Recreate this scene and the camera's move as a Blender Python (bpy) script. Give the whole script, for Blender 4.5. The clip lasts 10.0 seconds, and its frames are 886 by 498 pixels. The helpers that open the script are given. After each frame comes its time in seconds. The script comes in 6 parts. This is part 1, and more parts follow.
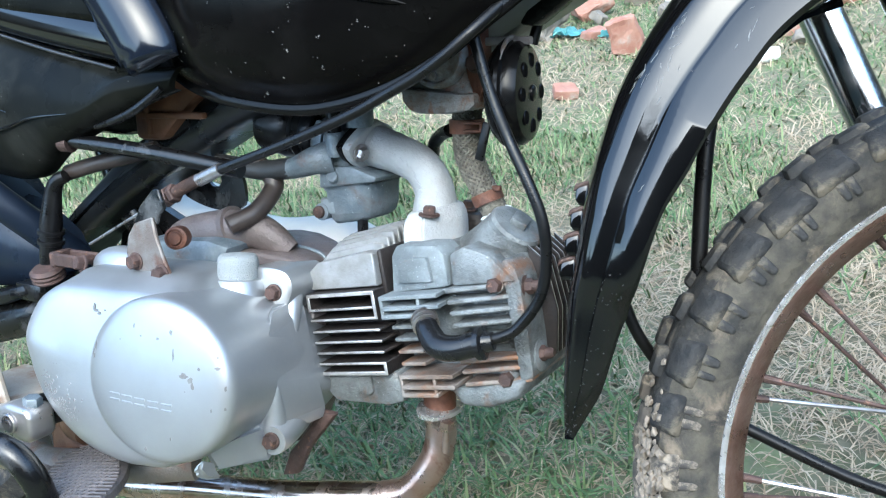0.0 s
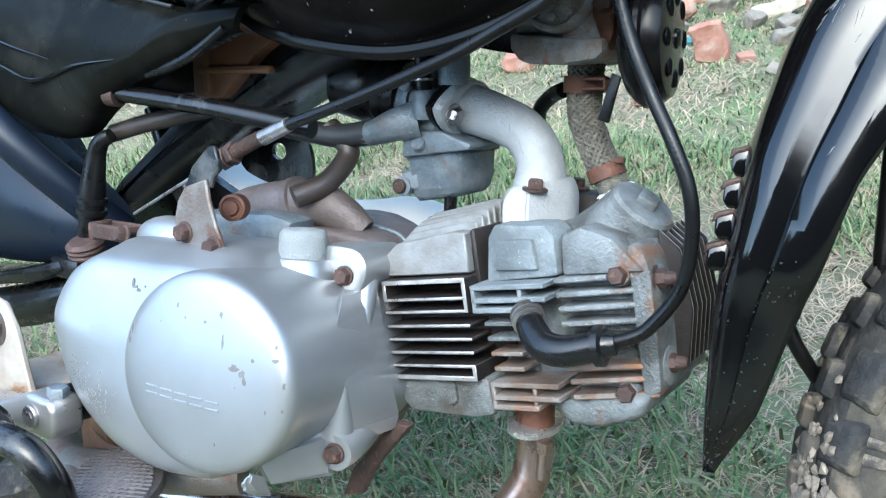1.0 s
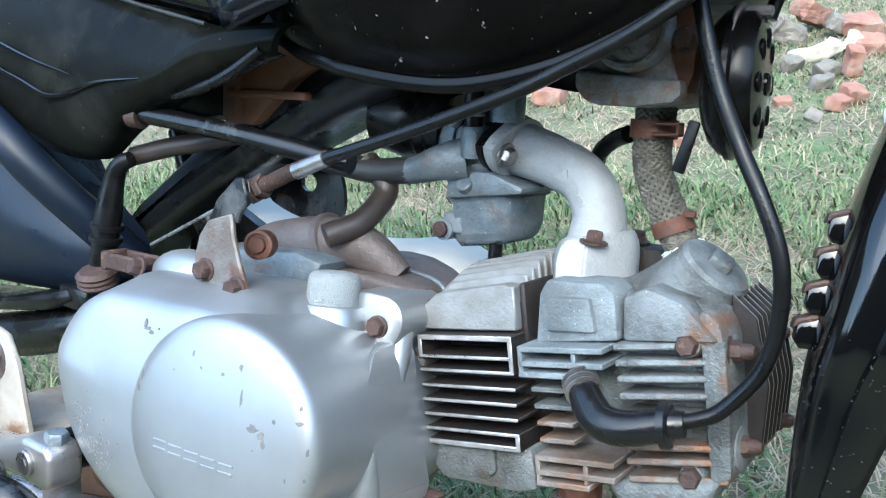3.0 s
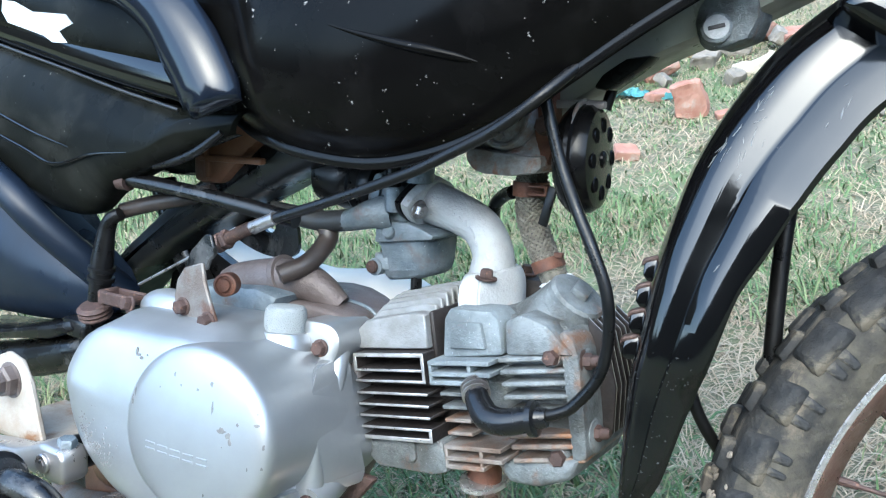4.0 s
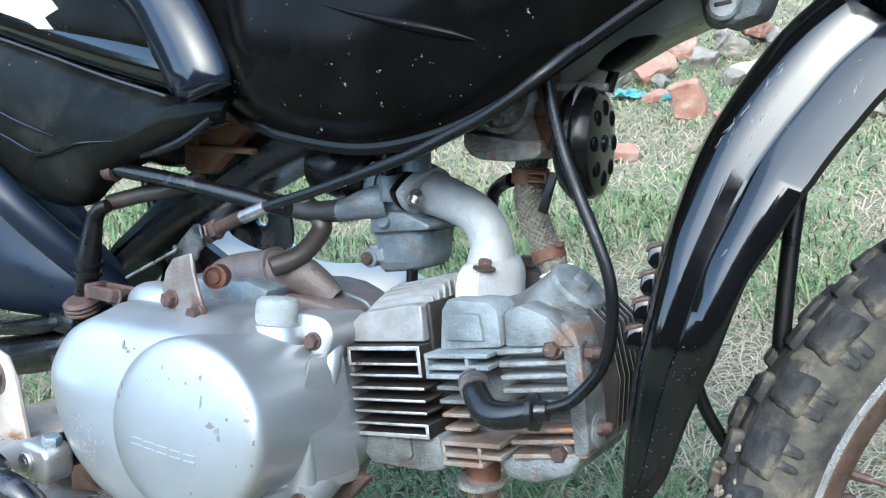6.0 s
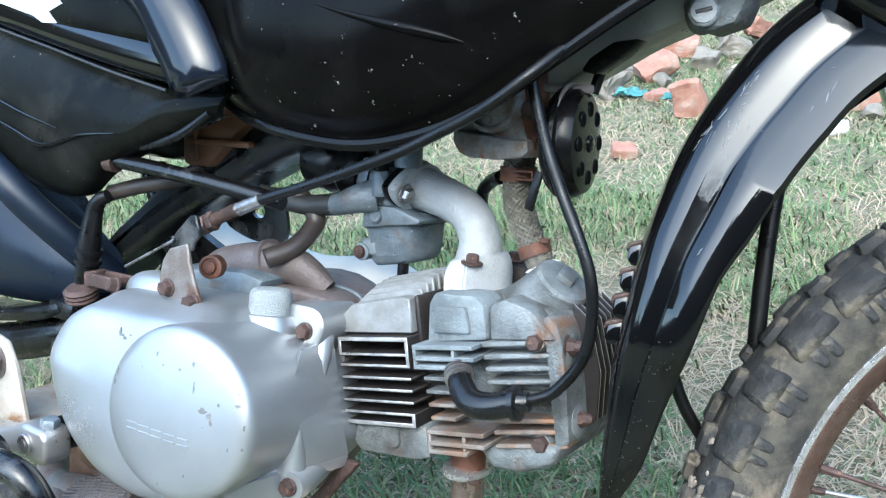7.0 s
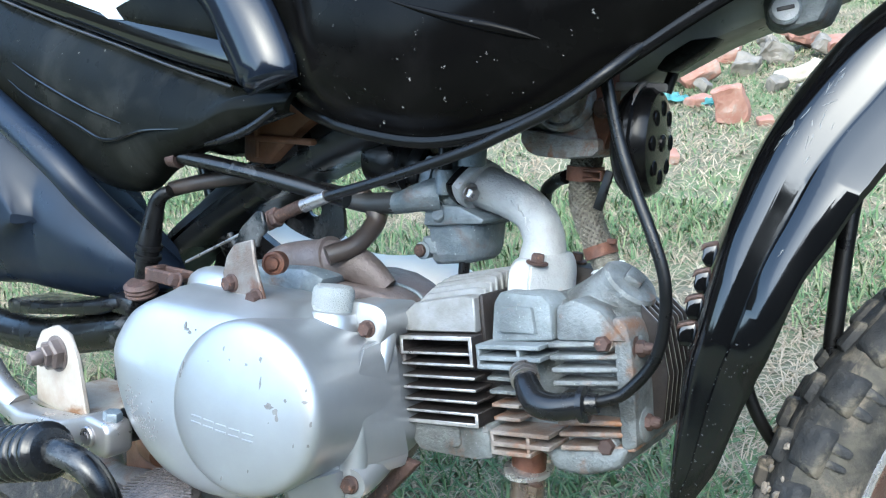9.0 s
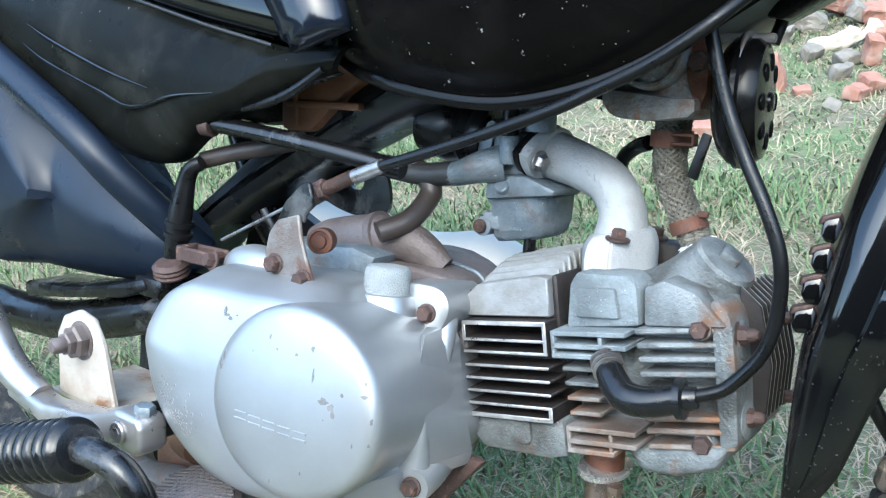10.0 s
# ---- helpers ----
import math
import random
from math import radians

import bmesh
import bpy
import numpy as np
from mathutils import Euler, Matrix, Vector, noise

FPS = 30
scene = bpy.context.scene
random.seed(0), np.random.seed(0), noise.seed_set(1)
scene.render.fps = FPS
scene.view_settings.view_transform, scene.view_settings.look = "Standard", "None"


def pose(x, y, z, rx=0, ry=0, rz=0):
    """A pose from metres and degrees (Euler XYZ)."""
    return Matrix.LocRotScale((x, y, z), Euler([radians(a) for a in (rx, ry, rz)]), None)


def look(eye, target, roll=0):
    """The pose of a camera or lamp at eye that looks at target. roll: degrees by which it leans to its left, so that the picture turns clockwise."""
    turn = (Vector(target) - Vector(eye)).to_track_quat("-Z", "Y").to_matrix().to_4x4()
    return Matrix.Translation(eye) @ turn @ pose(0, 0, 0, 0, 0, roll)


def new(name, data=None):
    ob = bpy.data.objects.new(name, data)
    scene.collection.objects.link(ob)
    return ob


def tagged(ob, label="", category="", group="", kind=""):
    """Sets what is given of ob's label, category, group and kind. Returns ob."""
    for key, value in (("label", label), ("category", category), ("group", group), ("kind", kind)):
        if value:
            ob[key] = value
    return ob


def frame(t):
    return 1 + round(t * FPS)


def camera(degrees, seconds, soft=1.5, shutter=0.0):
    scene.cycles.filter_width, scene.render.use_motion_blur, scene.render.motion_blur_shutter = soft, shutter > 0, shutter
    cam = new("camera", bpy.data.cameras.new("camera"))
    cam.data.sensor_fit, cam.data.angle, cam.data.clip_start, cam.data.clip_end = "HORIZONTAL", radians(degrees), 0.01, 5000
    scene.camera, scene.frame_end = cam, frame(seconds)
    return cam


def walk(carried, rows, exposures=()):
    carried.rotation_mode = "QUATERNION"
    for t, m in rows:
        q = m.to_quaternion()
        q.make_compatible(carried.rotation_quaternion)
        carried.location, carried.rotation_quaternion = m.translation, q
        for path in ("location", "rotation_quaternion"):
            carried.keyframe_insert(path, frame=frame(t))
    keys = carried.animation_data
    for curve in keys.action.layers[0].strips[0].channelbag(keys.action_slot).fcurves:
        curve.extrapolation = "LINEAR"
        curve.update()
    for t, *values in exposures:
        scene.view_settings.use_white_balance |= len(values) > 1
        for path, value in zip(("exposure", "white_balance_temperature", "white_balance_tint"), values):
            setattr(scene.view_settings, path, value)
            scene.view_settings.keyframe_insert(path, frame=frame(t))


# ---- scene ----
cam = camera(53.1, 10.0, soft=1.2)
PATH = [
    (0, (0.353, -0.428, 0.732), (-0.64, 1.054, -0.172), -11.4),
    (0.5, (0.347, -0.433, 0.737), (-0.707, 1.033, -0.122), -11.9),
    (1, (0.264, -0.369, 0.661), (-0.829, 1.077, -0.185), -10.4),
    (1.5, (0.218, -0.335, 0.638), (-0.896, 1.102, -0.196), -8.6),
    (2, (0.224, -0.339, 0.644), (-0.888, 1.104, -0.183), -7.9),
    (2.5, (0.214, -0.338, 0.653), (-0.893, 1.118, -0.156), -7.4),
    (2.7, (0.202, -0.322, 0.636), (-0.926, 1.13, -0.15), -7.7),
    (3.8, (0.312, -0.4, 0.735), (-0.787, 1.074, -0.051), -8.8),
    (4, (0.332, -0.406, 0.731), (-0.763, 1.07, -0.058), -8.9),
    (4.5, (0.352, -0.415, 0.719), (-0.742, 1.062, -0.071), -9.2),
    (5, (0.368, -0.429, 0.726), (-0.73, 1.044, -0.063), -9.4),
    (5.5, (0.351, -0.406, 0.717), (-0.745, 1.072, -0.066), -9.3),
    (5.7, (0.32, -0.394, 0.71), (-0.774, 1.09, -0.064), -9.1),
    (7, (0.341, -0.403, 0.717), (-0.755, 1.073, -0.07), -8.1),
    (7.5, (0.348, -0.411, 0.709), (-0.773, 1.051, -0.069), -8.1),
    (8, (0.351, -0.435, 0.717), (-0.798, 1.011, -0.049), -8.1),
    (8.5, (0.332, -0.423, 0.715), (-0.815, 1.023, -0.055), -7.9),
    (9, (0.316, -0.418, 0.715), (-0.831, 1.028, -0.054), -8.0),
    (9.5, (0.329, -0.435, 0.715), (-0.828, 1.002, -0.057), -7.8),
    (10, (0.243, -0.391, 0.692), (-0.914, 1.024, -0.121), -8.6),
]
walk(cam, [(t, look(eye, target, roll)) for t, eye, target, roll in PATH],
     exposures=((0.0, 2.87, 5580, -2), (1.0, 2.81, 5580, -2), (1.6, 2.73, 5580, -2), (2.6, 2.73, 5580, -2), (4.0, 2.89, 5580, -2), (10.0, 2.87, 5580, -2)))

# ---- world and light ----
world = bpy.data.worlds.new("sky")
scene.world = world
world.use_nodes = True
wn = world.node_tree
sky = wn.nodes.new("ShaderNodeTexSky")
sky.sky_type, sky.sun_disc = "NISHITA", False
sky.sun_elevation, sky.sun_rotation = radians(49), radians(157.4)
sky.dust_density, sky.ozone_density = 2.5, 0.7
wn.links.new(sky.outputs[0], wn.nodes["Background"].inputs[0])
wn.nodes["Background"].inputs[1].default_value = 0.15
sun = new("sun", bpy.data.lights.new("sun", "SUN"))
sun.data.energy, sun.data.angle, sun.data.color = 0.40, radians(85), (1.0, 0.96, 0.91)
SUN_FROM = Vector((0.25, -0.60, 0.76))
sun.matrix_world = look(SUN_FROM * 10, (0, 0, 0))


# ---- materials ----
def material(name, base, rough=0.5, metal=0.0, second=None, scale=30.0, amount=0.5, bump=0.0, bump_scale=200.0,
             speck=None, speck_scale=90.0, speck_cut=0.62, coat=0.0, rough_var=0.15, third=None, third_scale=9.0, third_cut=0.55,
             third_soft=0.12, spec=0.5, coat_ior=1.5, random_base=None):
    m = bpy.data.materials.new(name)
    m.use_nodes = True
    n, l = m.node_tree.nodes, m.node_tree.links
    b = n["Principled BSDF"]
    co = n.new("ShaderNodeTexCoord")

    def noise_tex(sc, detail=6.0, rough_=0.6, dist=0.0):
        t = n.new("ShaderNodeTexNoise")
        t.inputs["Scale"].default_value, t.inputs["Detail"].default_value = sc, detail
        t.inputs["Roughness"].default_value, t.inputs["Distortion"].default_value = rough_, dist
        l.new(co.outputs["Object"], t.inputs["Vector"])
        return t.outputs["Fac"]

    def ramp(fac, lo, hi):
        r = n.new("ShaderNodeMapRange")
        r.inputs["From Min"].default_value, r.inputs["From Max"].default_value = lo, hi
        l.new(fac, r.inputs["Value"])
        return r.outputs["Result"]

    def mix(fac, a, c):
        x = n.new("ShaderNodeMix")
        x.data_type = "RGBA"
        if isinstance(fac, float):
            x.inputs["Factor"].default_value = fac
        else:
            l.new(fac, x.inputs["Factor"])
        for socket, v in ((x.inputs["A"], a), (x.inputs["B"], c)):
            if isinstance(v, tuple):
                socket.default_value = (*v, 1)
            else:
                l.new(v, socket)
        return x.outputs["Result"]

    col = base
    if second:
        f = ramp(noise_tex(scale), 0.5 - 0.25 / max(amount, 0.01) * 0.5, 0.5 + 0.25 / max(amount, 0.01) * 0.5)
        col = mix(f, base, second)
    if random_base:
        g = n.new("ShaderNodeNewGeometry")
        rr = n.new("ShaderNodeValToRGB")
        rr.color_ramp.elements[0].color = (*random_base[0], 1)
        rr.color_ramp.elements[1].color = (*random_base[-1], 1)
        for i, c in enumerate(random_base[1:-1]):
            e = rr.color_ramp.elements.new((i + 1) / (len(random_base) - 1))
            e.color = (*c, 1)
        l.new(g.outputs["Random Per Island"], rr.inputs[0])
        col = rr.outputs[0]
    if third:
        col = mix(ramp(noise_tex(third_scale, 8.0, 0.65, 0.4), third_cut, third_cut + third_soft), col, third)
    if speck:
        col = mix(ramp(noise_tex(speck_scale, 3.0, 0.6), speck_cut, speck_cut + 0.05), col, speck)
    if isinstance(col, tuple):
        b.inputs["Base Color"].default_value = (*col, 1)
    else:
        l.new(col, b.inputs["Base Color"])
    b.inputs["Metallic"].default_value = metal
    if rough_var:
        r = n.new("ShaderNodeMapRange")
        r.inputs["From Min"].default_value, r.inputs["From Max"].default_value = 0.3, 0.7
        r.inputs["To Min"].default_value, r.inputs["To Max"].default_value = max(rough - rough_var, 0.03), min(rough + rough_var, 1)
        l.new(noise_tex(scale * 1.7, 5.0), r.inputs["Value"])
        l.new(r.outputs["Result"], b.inputs["Roughness"])
    else:
        b.inputs["Roughness"].default_value = rough
    b.inputs["Specular IOR Level"].default_value = spec
    if coat:
        b.inputs["Coat Weight"].default_value, b.inputs["Coat Roughness"].default_value, b.inputs["Coat IOR"].default_value = coat, 0.03, coat_ior
    if bump:
        bn = n.new("ShaderNodeBump")
        bn.inputs["Strength"].default_value, bn.inputs["Distance"].default_value = bump, 0.002
        l.new(noise_tex(bump_scale, 4.0), bn.inputs["Height"])
        l.new(bn.outputs[0], b.inputs["Normal"])
    return m


SILVER = material("silver_painted_aluminium", (0.345, 0.352, 0.355), 0.36, 0.68, (0.285, 0.29, 0.293), 9, 0.8, 0.03, 420, rough_var=0.08,
                  speck=(0.14, 0.135, 0.13), speck_scale=110, speck_cut=0.765)
LEFT_SILVER = material("bright_silver_painted_cover", (0.86, 0.78, 0.66), 0.6, 0.0, (0.80, 0.72, 0.61), 14, 0.6, 0.1, 300, spec=0.15)
SILVER_DULL = material("worn_silver_aluminium", (0.33, 0.33, 0.325), 0.34, 0.8, (0.42, 0.38, 0.35), 25, 0.6, 0.1, 300)
CAST = material("weathered_cast_aluminium", (0.185, 0.200, 0.203), 0.6, 0.3, (0.070, 0.072, 0.068), 30, 1.0, 0.7, 420,
                speck=(0.42, 0.44, 0.45), speck_scale=360, speck_cut=0.69, third=(0.14, 0.078, 0.047), third_scale=22, third_cut=0.56)
CAST_RUSTY = material("rust_streaked_cast_aluminium", (0.24, 0.22, 0.20), 0.6, 0.25, (0.13, 0.09, 0.065), 26, 1.0, 0.6, 420, third=(0.20, 0.095, 0.045), third_scale=24, third_cut=0.50)
CAST_PALE = material("pale_oxidised_aluminium", (0.215, 0.240, 0.250), 0.7, 0.25, (0.115, 0.130, 0.135), 34, 1.0, 0.7, 500,
                     speck=(0.55, 0.59, 0.62), speck_scale=700, speck_cut=0.67, third=(0.17, 0.115, 0.085), third_scale=20, third_cut=0.58)
CAST_BROWN = material("stained_brown_cast_aluminium", (0.140, 0.114, 0.107), 0.52, 0.25, (0.080, 0.062, 0.055), 24, 0.9, 0.4, 350,
                      third=(0.20, 0.18, 0.172), third_scale=14, third_cut=0.58)
FIN_DARK = material("dark_fin_metal", (0.010, 0.0095, 0.0095), 0.55, 0.1, (0.026, 0.019, 0.016), 60, 0.6, 0.3, 400)
FIN_EDGE = material("pale_fin_edge_aluminium", (0.52, 0.52, 0.52), 0.4, 0.7, (0.30, 0.28, 0.26), 90, 0.6, 0.1, 300)
BLOCK = material("light_machined_aluminium", (0.28, 0.285, 0.285), 0.55, 0.4, (0.20, 0.195, 0.185), 50, 0.8, 0.3, 500,
                 speck=(0.18, 0.165, 0.155), speck_scale=200, speck_cut=0.69)
MANIFOLD = material("white_silver_painted_casting", (0.385, 0.395, 0.395), 0.6, 0.1, (0.30, 0.30, 0.295), 24, 0.9, 0.5, 400,
                    speck=(0.26, 0.22, 0.20), speck_scale=170, speck_cut=0.68, third=(0.40, 0.34, 0.30), third_scale=26, third_cut=0.62)
ZINC = material("blue_grey_zinc_casting", (0.105, 0.130, 0.148), 0.5, 0.35, (0.190, 0.212, 0.226), 45, 1.0, 0.45, 400,
                third=(0.12, 0.085, 0.065), third_scale=24, third_cut=0.57, speck=(0.45, 0.48, 0.5), speck_scale=300, speck_cut=0.69)
RUST = material("rusty_steel", (0.070, 0.040, 0.032), 0.65, 0.3, (0.042, 0.026, 0.021), 60, 0.8, 0.4, 500, speck=(0.14, 0.075, 0.05), speck_scale=180, speck_cut=0.62)
RUST_GREY = material("rust_stained_steel", (0.25, 0.245, 0.24), 0.5, 0.4, (0.17, 0.135, 0.115), 22, 0.8, 0.4, 400, third=(0.20, 0.10, 0.055), third_scale=18, third_cut=0.55)
RUST_RED = material("red_rusty_clamp", (0.15, 0.06, 0.032), 0.65, 0.3, (0.075, 0.035, 0.024), 70, 0.7, 0.3, 500)
BLACK = material("glossy_black_paint", (0.0018, 0.0018, 0.002), 0.08, 0.0, (0.0034, 0.0032, 0.0032), 12, 0.5, 0.03, 30, rough_var=0.06, spec=0.50,
                 speck=(0.16, 0.15, 0.14), speck_scale=120, speck_cut=0.745)
BLACK_TRIM = material("glossy_black_trim", (0.0018, 0.0018, 0.002), 0.12, 0.0, (0.0034, 0.0032, 0.0032), 12, 0.5, 0.02, 50, rough_var=0.05, spec=0.5,
                      speck=(0.16, 0.15, 0.14), speck_scale=120, speck_cut=0.745)
BLACK_SATIN = material("satin_black_horn_paint", (0.0022, 0.0022, 0.0025), 0.22, 0.0, (0.0045, 0.0042, 0.004), 30, 0.5, 0.02, 80, rough_var=0.06, spec=0.15)
TANK_BLACK = material("dusty_black_tank_paint", (0.0017, 0.0016, 0.0016), 0.2, 0.0, (0.0034, 0.0031, 0.0030), 9, 0.7, 0.02, 60, rough_var=0.10, spec=0.065,
                      speck=(0.20, 0.19, 0.18), speck_scale=150, speck_cut=0.685, third=(0.0075, 0.0070, 0.0068), third_scale=14, third_cut=0.52, third_soft=0.25)
BLACK_WORN = material("dusty_black_frame_paint", (0.0022, 0.0022, 0.0027), 0.26, 0.0, (0.0045, 0.0043, 0.0043), 18, 0.6, 0.1, 90,
                      third=(0.060, 0.060, 0.060), third_scale=16, third_cut=0.55, speck=(0.2, 0.19, 0.18), speck_scale=130, speck_cut=0.735, spec=0.42)
BLACK_MATT = material("matt_black_plastic_panel", (0.003, 0.0033, 0.003), 0.28, 0.0, (0.008, 0.0084, 0.0066), 7, 0.6, 0.05, 260, spec=0.05,
                      speck=(0.13, 0.13, 0.115), speck_scale=150, speck_cut=0.71, third=(0.022, 0.0222, 0.0195), third_scale=11, third_cut=0.52, third_soft=0.25)
RUBBER = material("black_rubber", (0.003, 0.003, 0.0034), 0.34, 0.0, (0.0055, 0.0052, 0.005), 40, 0.6, 0.1, 300, spec=0.26)
BLACK_PLASTIC = material("glossy_black_moulded_rubber", (0.005, 0.0052, 0.006), 0.24, 0.0, (0.009, 0.009, 0.0095), 40, 0.6, 0.06, 200, spec=0.36)
CREAM_STEEL = material("pale_zinc_steel_stained_by_rust", (0.40, 0.37, 0.32), 0.55, 0.2, (0.30, 0.25, 0.20), 26, 0.9, 0.3, 300, third=(0.20, 0.105, 0.052), third_scale=20, third_cut=0.56)
RUBBER_GREY = material("dusty_grey_rubber_hose", (0.016, 0.0185, 0.021), 0.42, 0.0, (0.032, 0.030, 0.028), 40, 0.6, 0.1, 300)
RUBBER_BROWN = material("stained_brown_rubber_hose", (0.048, 0.036, 0.030), 0.45, 0.0, (0.026, 0.020, 0.018), 40, 0.6, 0.1, 300)
RUBBER_DUST = material("grey_road_dust", (0.032, 0.031, 0.030), 0.8, 0.0, (0.018, 0.021, 0.020), 300, 0.9)
TYRE = material("muddy_tyre_rubber", (0.018, 0.0182, 0.0185), 0.7, 0.0, (0.036, 0.034, 0.031), 60, 0.9, 1.0, 160,
                third=(0.11, 0.094, 0.070), third_scale=60, third_cut=0.54, third_soft=0.14, spec=0.2)
TYRE_SIDE = material("dusty_olive_sidewall", (0.072, 0.064, 0.049), 0.85, 0.0, (0.026, 0.025, 0.023), 48, 1.0, 0.9, 150, third=(0.14, 0.113, 0.082), third_scale=30, third_cut=0.54, third_soft=0.12, spec=0.2)
NAVY_BLACK = material("satin_blue_black_plastic", (0.005, 0.009, 0.018), 0.36, 0.0, (0.008, 0.012, 0.021), 10, 0.6, 0.04, 60, spec=0.28)
BLUE_GLOSS = material("glossy_blue_black_trim_paint", (0.004, 0.006, 0.011), 0.14, 0.0, (0.007, 0.009, 0.014), 12, 0.5, 0.02, 50, rough_var=0.05, spec=0.38)
TYRE_MUD = material("mud_caked_rubber", (0.030, 0.027, 0.024), 0.95, 0.0, (0.065, 0.055, 0.043), 45, 1.0, 0.9, 110, third=(0.23, 0.19, 0.14), third_scale=34, third_cut=0.47, third_soft=0.10)
DRY_MUD = material("pale_dried_mud", (0.23, 0.19, 0.145), 0.95, 0.0, (0.12, 0.10, 0.078), 120, 0.9, 0.8, 300)
CHROME = material("pitted_chrome", (0.72, 0.71, 0.70), 0.16, 1.0, (0.55, 0.50, 0.46), 40, 0.5, 0.04, 200, rough_var=0.08)
CHROME_RUST = material("chrome_turning_to_rust", (0.42, 0.36, 0.33), 0.30, 0.9, (0.26, 0.15, 0.10), 14, 0.8, 0.1, 300,
                       third=(0.16, 0.07, 0.04), third_scale=24, third_cut=0.54)
RIM_EDGE = material("bright_chrome_rim_lip", (0.62, 0.62, 0.61), 0.25, 0.75, (0.42, 0.39, 0.37), 46, 0.8, 0.08, 300)
RIM = material("rusty_chrome_rim", (0.30, 0.20, 0.16), 0.35, 0.75, (0.16, 0.085, 0.06), 40, 0.7, 0.2, 300)
BRACKET = material("grey_steel_with_brown_rust", (0.20, 0.195, 0.185), 0.5, 0.4, (0.13, 0.105, 0.09), 30, 1.0, 0.4, 400, third=(0.11, 0.058, 0.038), third_scale=34, third_cut=0.53)
PIPE_CHROME = material("chrome_pipe_with_rust_spots", (0.56, 0.49, 0.44), 0.22, 1.0, (0.36, 0.27, 0.22), 30, 0.8, 0.05, 200, third=(0.17, 0.085, 0.05), third_scale=26, third_cut=0.56)
STEEL = material("plain_zinc_steel", (0.42, 0.42, 0.42), 0.35, 0.9, (0.26, 0.22, 0.2), 60, 0.6, 0.1, 300)
BRAID = material("frayed_braided_cover", (0.085, 0.076, 0.058), 0.8, 0.0, (0.165, 0.15, 0.12), 160, 0.9, 0.6, 500, third=(0.05, 0.038, 0.03), third_scale=60, third_cut=0.56)
FOIL = material("orange_brown_stained_plastic", (0.21, 0.100, 0.050), 0.5, 0.0, (0.14, 0.068, 0.038), 40, 0.6, 0.3, 200)
PEDAL_RUBBER = material("grey_worn_pedal_rubber", (0.055, 0.050, 0.052), 0.55, 0.0, (0.10, 0.085, 0.08), 80, 0.6, 0.3, 300)
FRAME_PAINT = material("scuffed_blue_black_frame_paint", (0.0075, 0.0092, 0.0110), 0.32, 0.0, (0.012, 0.0135, 0.015), 14, 0.7, 0.1, 90,
                       third=(0.060, 0.064, 0.066), third_scale=18, third_cut=0.60, speck=(0.22, 0.22, 0.21), speck_scale=130, speck_cut=0.72, spec=0.55)
# pale olive base stands in for ground mirrored in dusty black paint
FRAME_OLIVE = material("dusty_frame_ground_reflection", (0.25, 0.255, 0.225), 0.4, 0.1, (0.19, 0.185, 0.155), 30, 0.7, 0.1, 200)
BRICK = material("broken_red_brick", (0.215, 0.098, 0.066), 0.9, 0.0, (0.27, 0.150, 0.108), 26, 0.9, 1.0, 60, third=(0.25, 0.20, 0.16), third_scale=14, third_cut=0.54)
STONE = material("pale_grey_rubble", (0.180, 0.155, 0.124), 0.9, 0.0, (0.115, 0.105, 0.085), 26, 0.9, 0.9, 70, third=(0.12, 0.11, 0.075), third_scale=12, third_cut=0.55)
MORTAR = material("cream_mortar_lump", (0.40, 0.36, 0.28), 0.9, 0.0, (0.29, 0.255, 0.20), 25, 0.7, 0.6, 120)
WHITE_PLASTIC = material("off_white_plastic", (0.75, 0.75, 0.72), 0.4, 0.0, (0.62, 0.61, 0.57), 20, 0.6)
TEAL = material("teal_plastic_bag", (0.105, 0.31, 0.31), 0.45, 0.0, (0.16, 0.38, 0.375), 25, 0.6)
STICKER = material("torn_white_sticker", (0.48, 0.51, 0.53), 0.5, 0.0, (0.38, 0.41, 0.43), 60, 0.5)
# for the added walls out of view that darken reflections
WALL = material("dark_unseen_wall", (0.030, 0.030, 0.024), 0.9, 0.0, (0.018, 0.021, 0.013), 3, 0.8, 0.5, 20)
SOIL = material("dry_thatch_and_soil", (0.135, 0.118, 0.078), 0.95, 0.0, (0.075, 0.080, 0.038), 14, 0.8, 0.9, 90, third=(0.10, 0.15, 0.05), third_scale=2.6, third_cut=0.48, third_soft=0.2)
GRASS = material("grass_blades", (0.1, 0.15, 0.05), 0.65, 0.0, rough_var=0.0, spec=0.25,
                 random_base=((0.052, 0.095, 0.036), (0.080, 0.133, 0.050), (0.120, 0.170, 0.068), (0.20, 0.20, 0.107)))
STRAW = material("dry_straw", (0.4, 0.32, 0.18), 0.8, 0.0, rough_var=0.0, spec=0.25,
                 random_base=((0.205, 0.155, 0.098), (0.305, 0.238, 0.158), (0.38, 0.312, 0.215), (0.255, 0.198, 0.124)))


VALVE_GREY = material("rust_streaked_grey_casting", (0.225, 0.237, 0.245), 0.6, 0.2, (0.145, 0.118, 0.100), 90, 1.0, 0.7, 400, third=(0.19, 0.09, 0.05), third_scale=55, third_cut=0.53)
CAP_GREY = material("rough_grey_plastic", (0.25, 0.265, 0.265), 0.85, 0.0, (0.22, 0.235, 0.235), 60, 0.7, 0.9, 900)


# ---- shapes ----
def V(*a):
    return Vector(a)


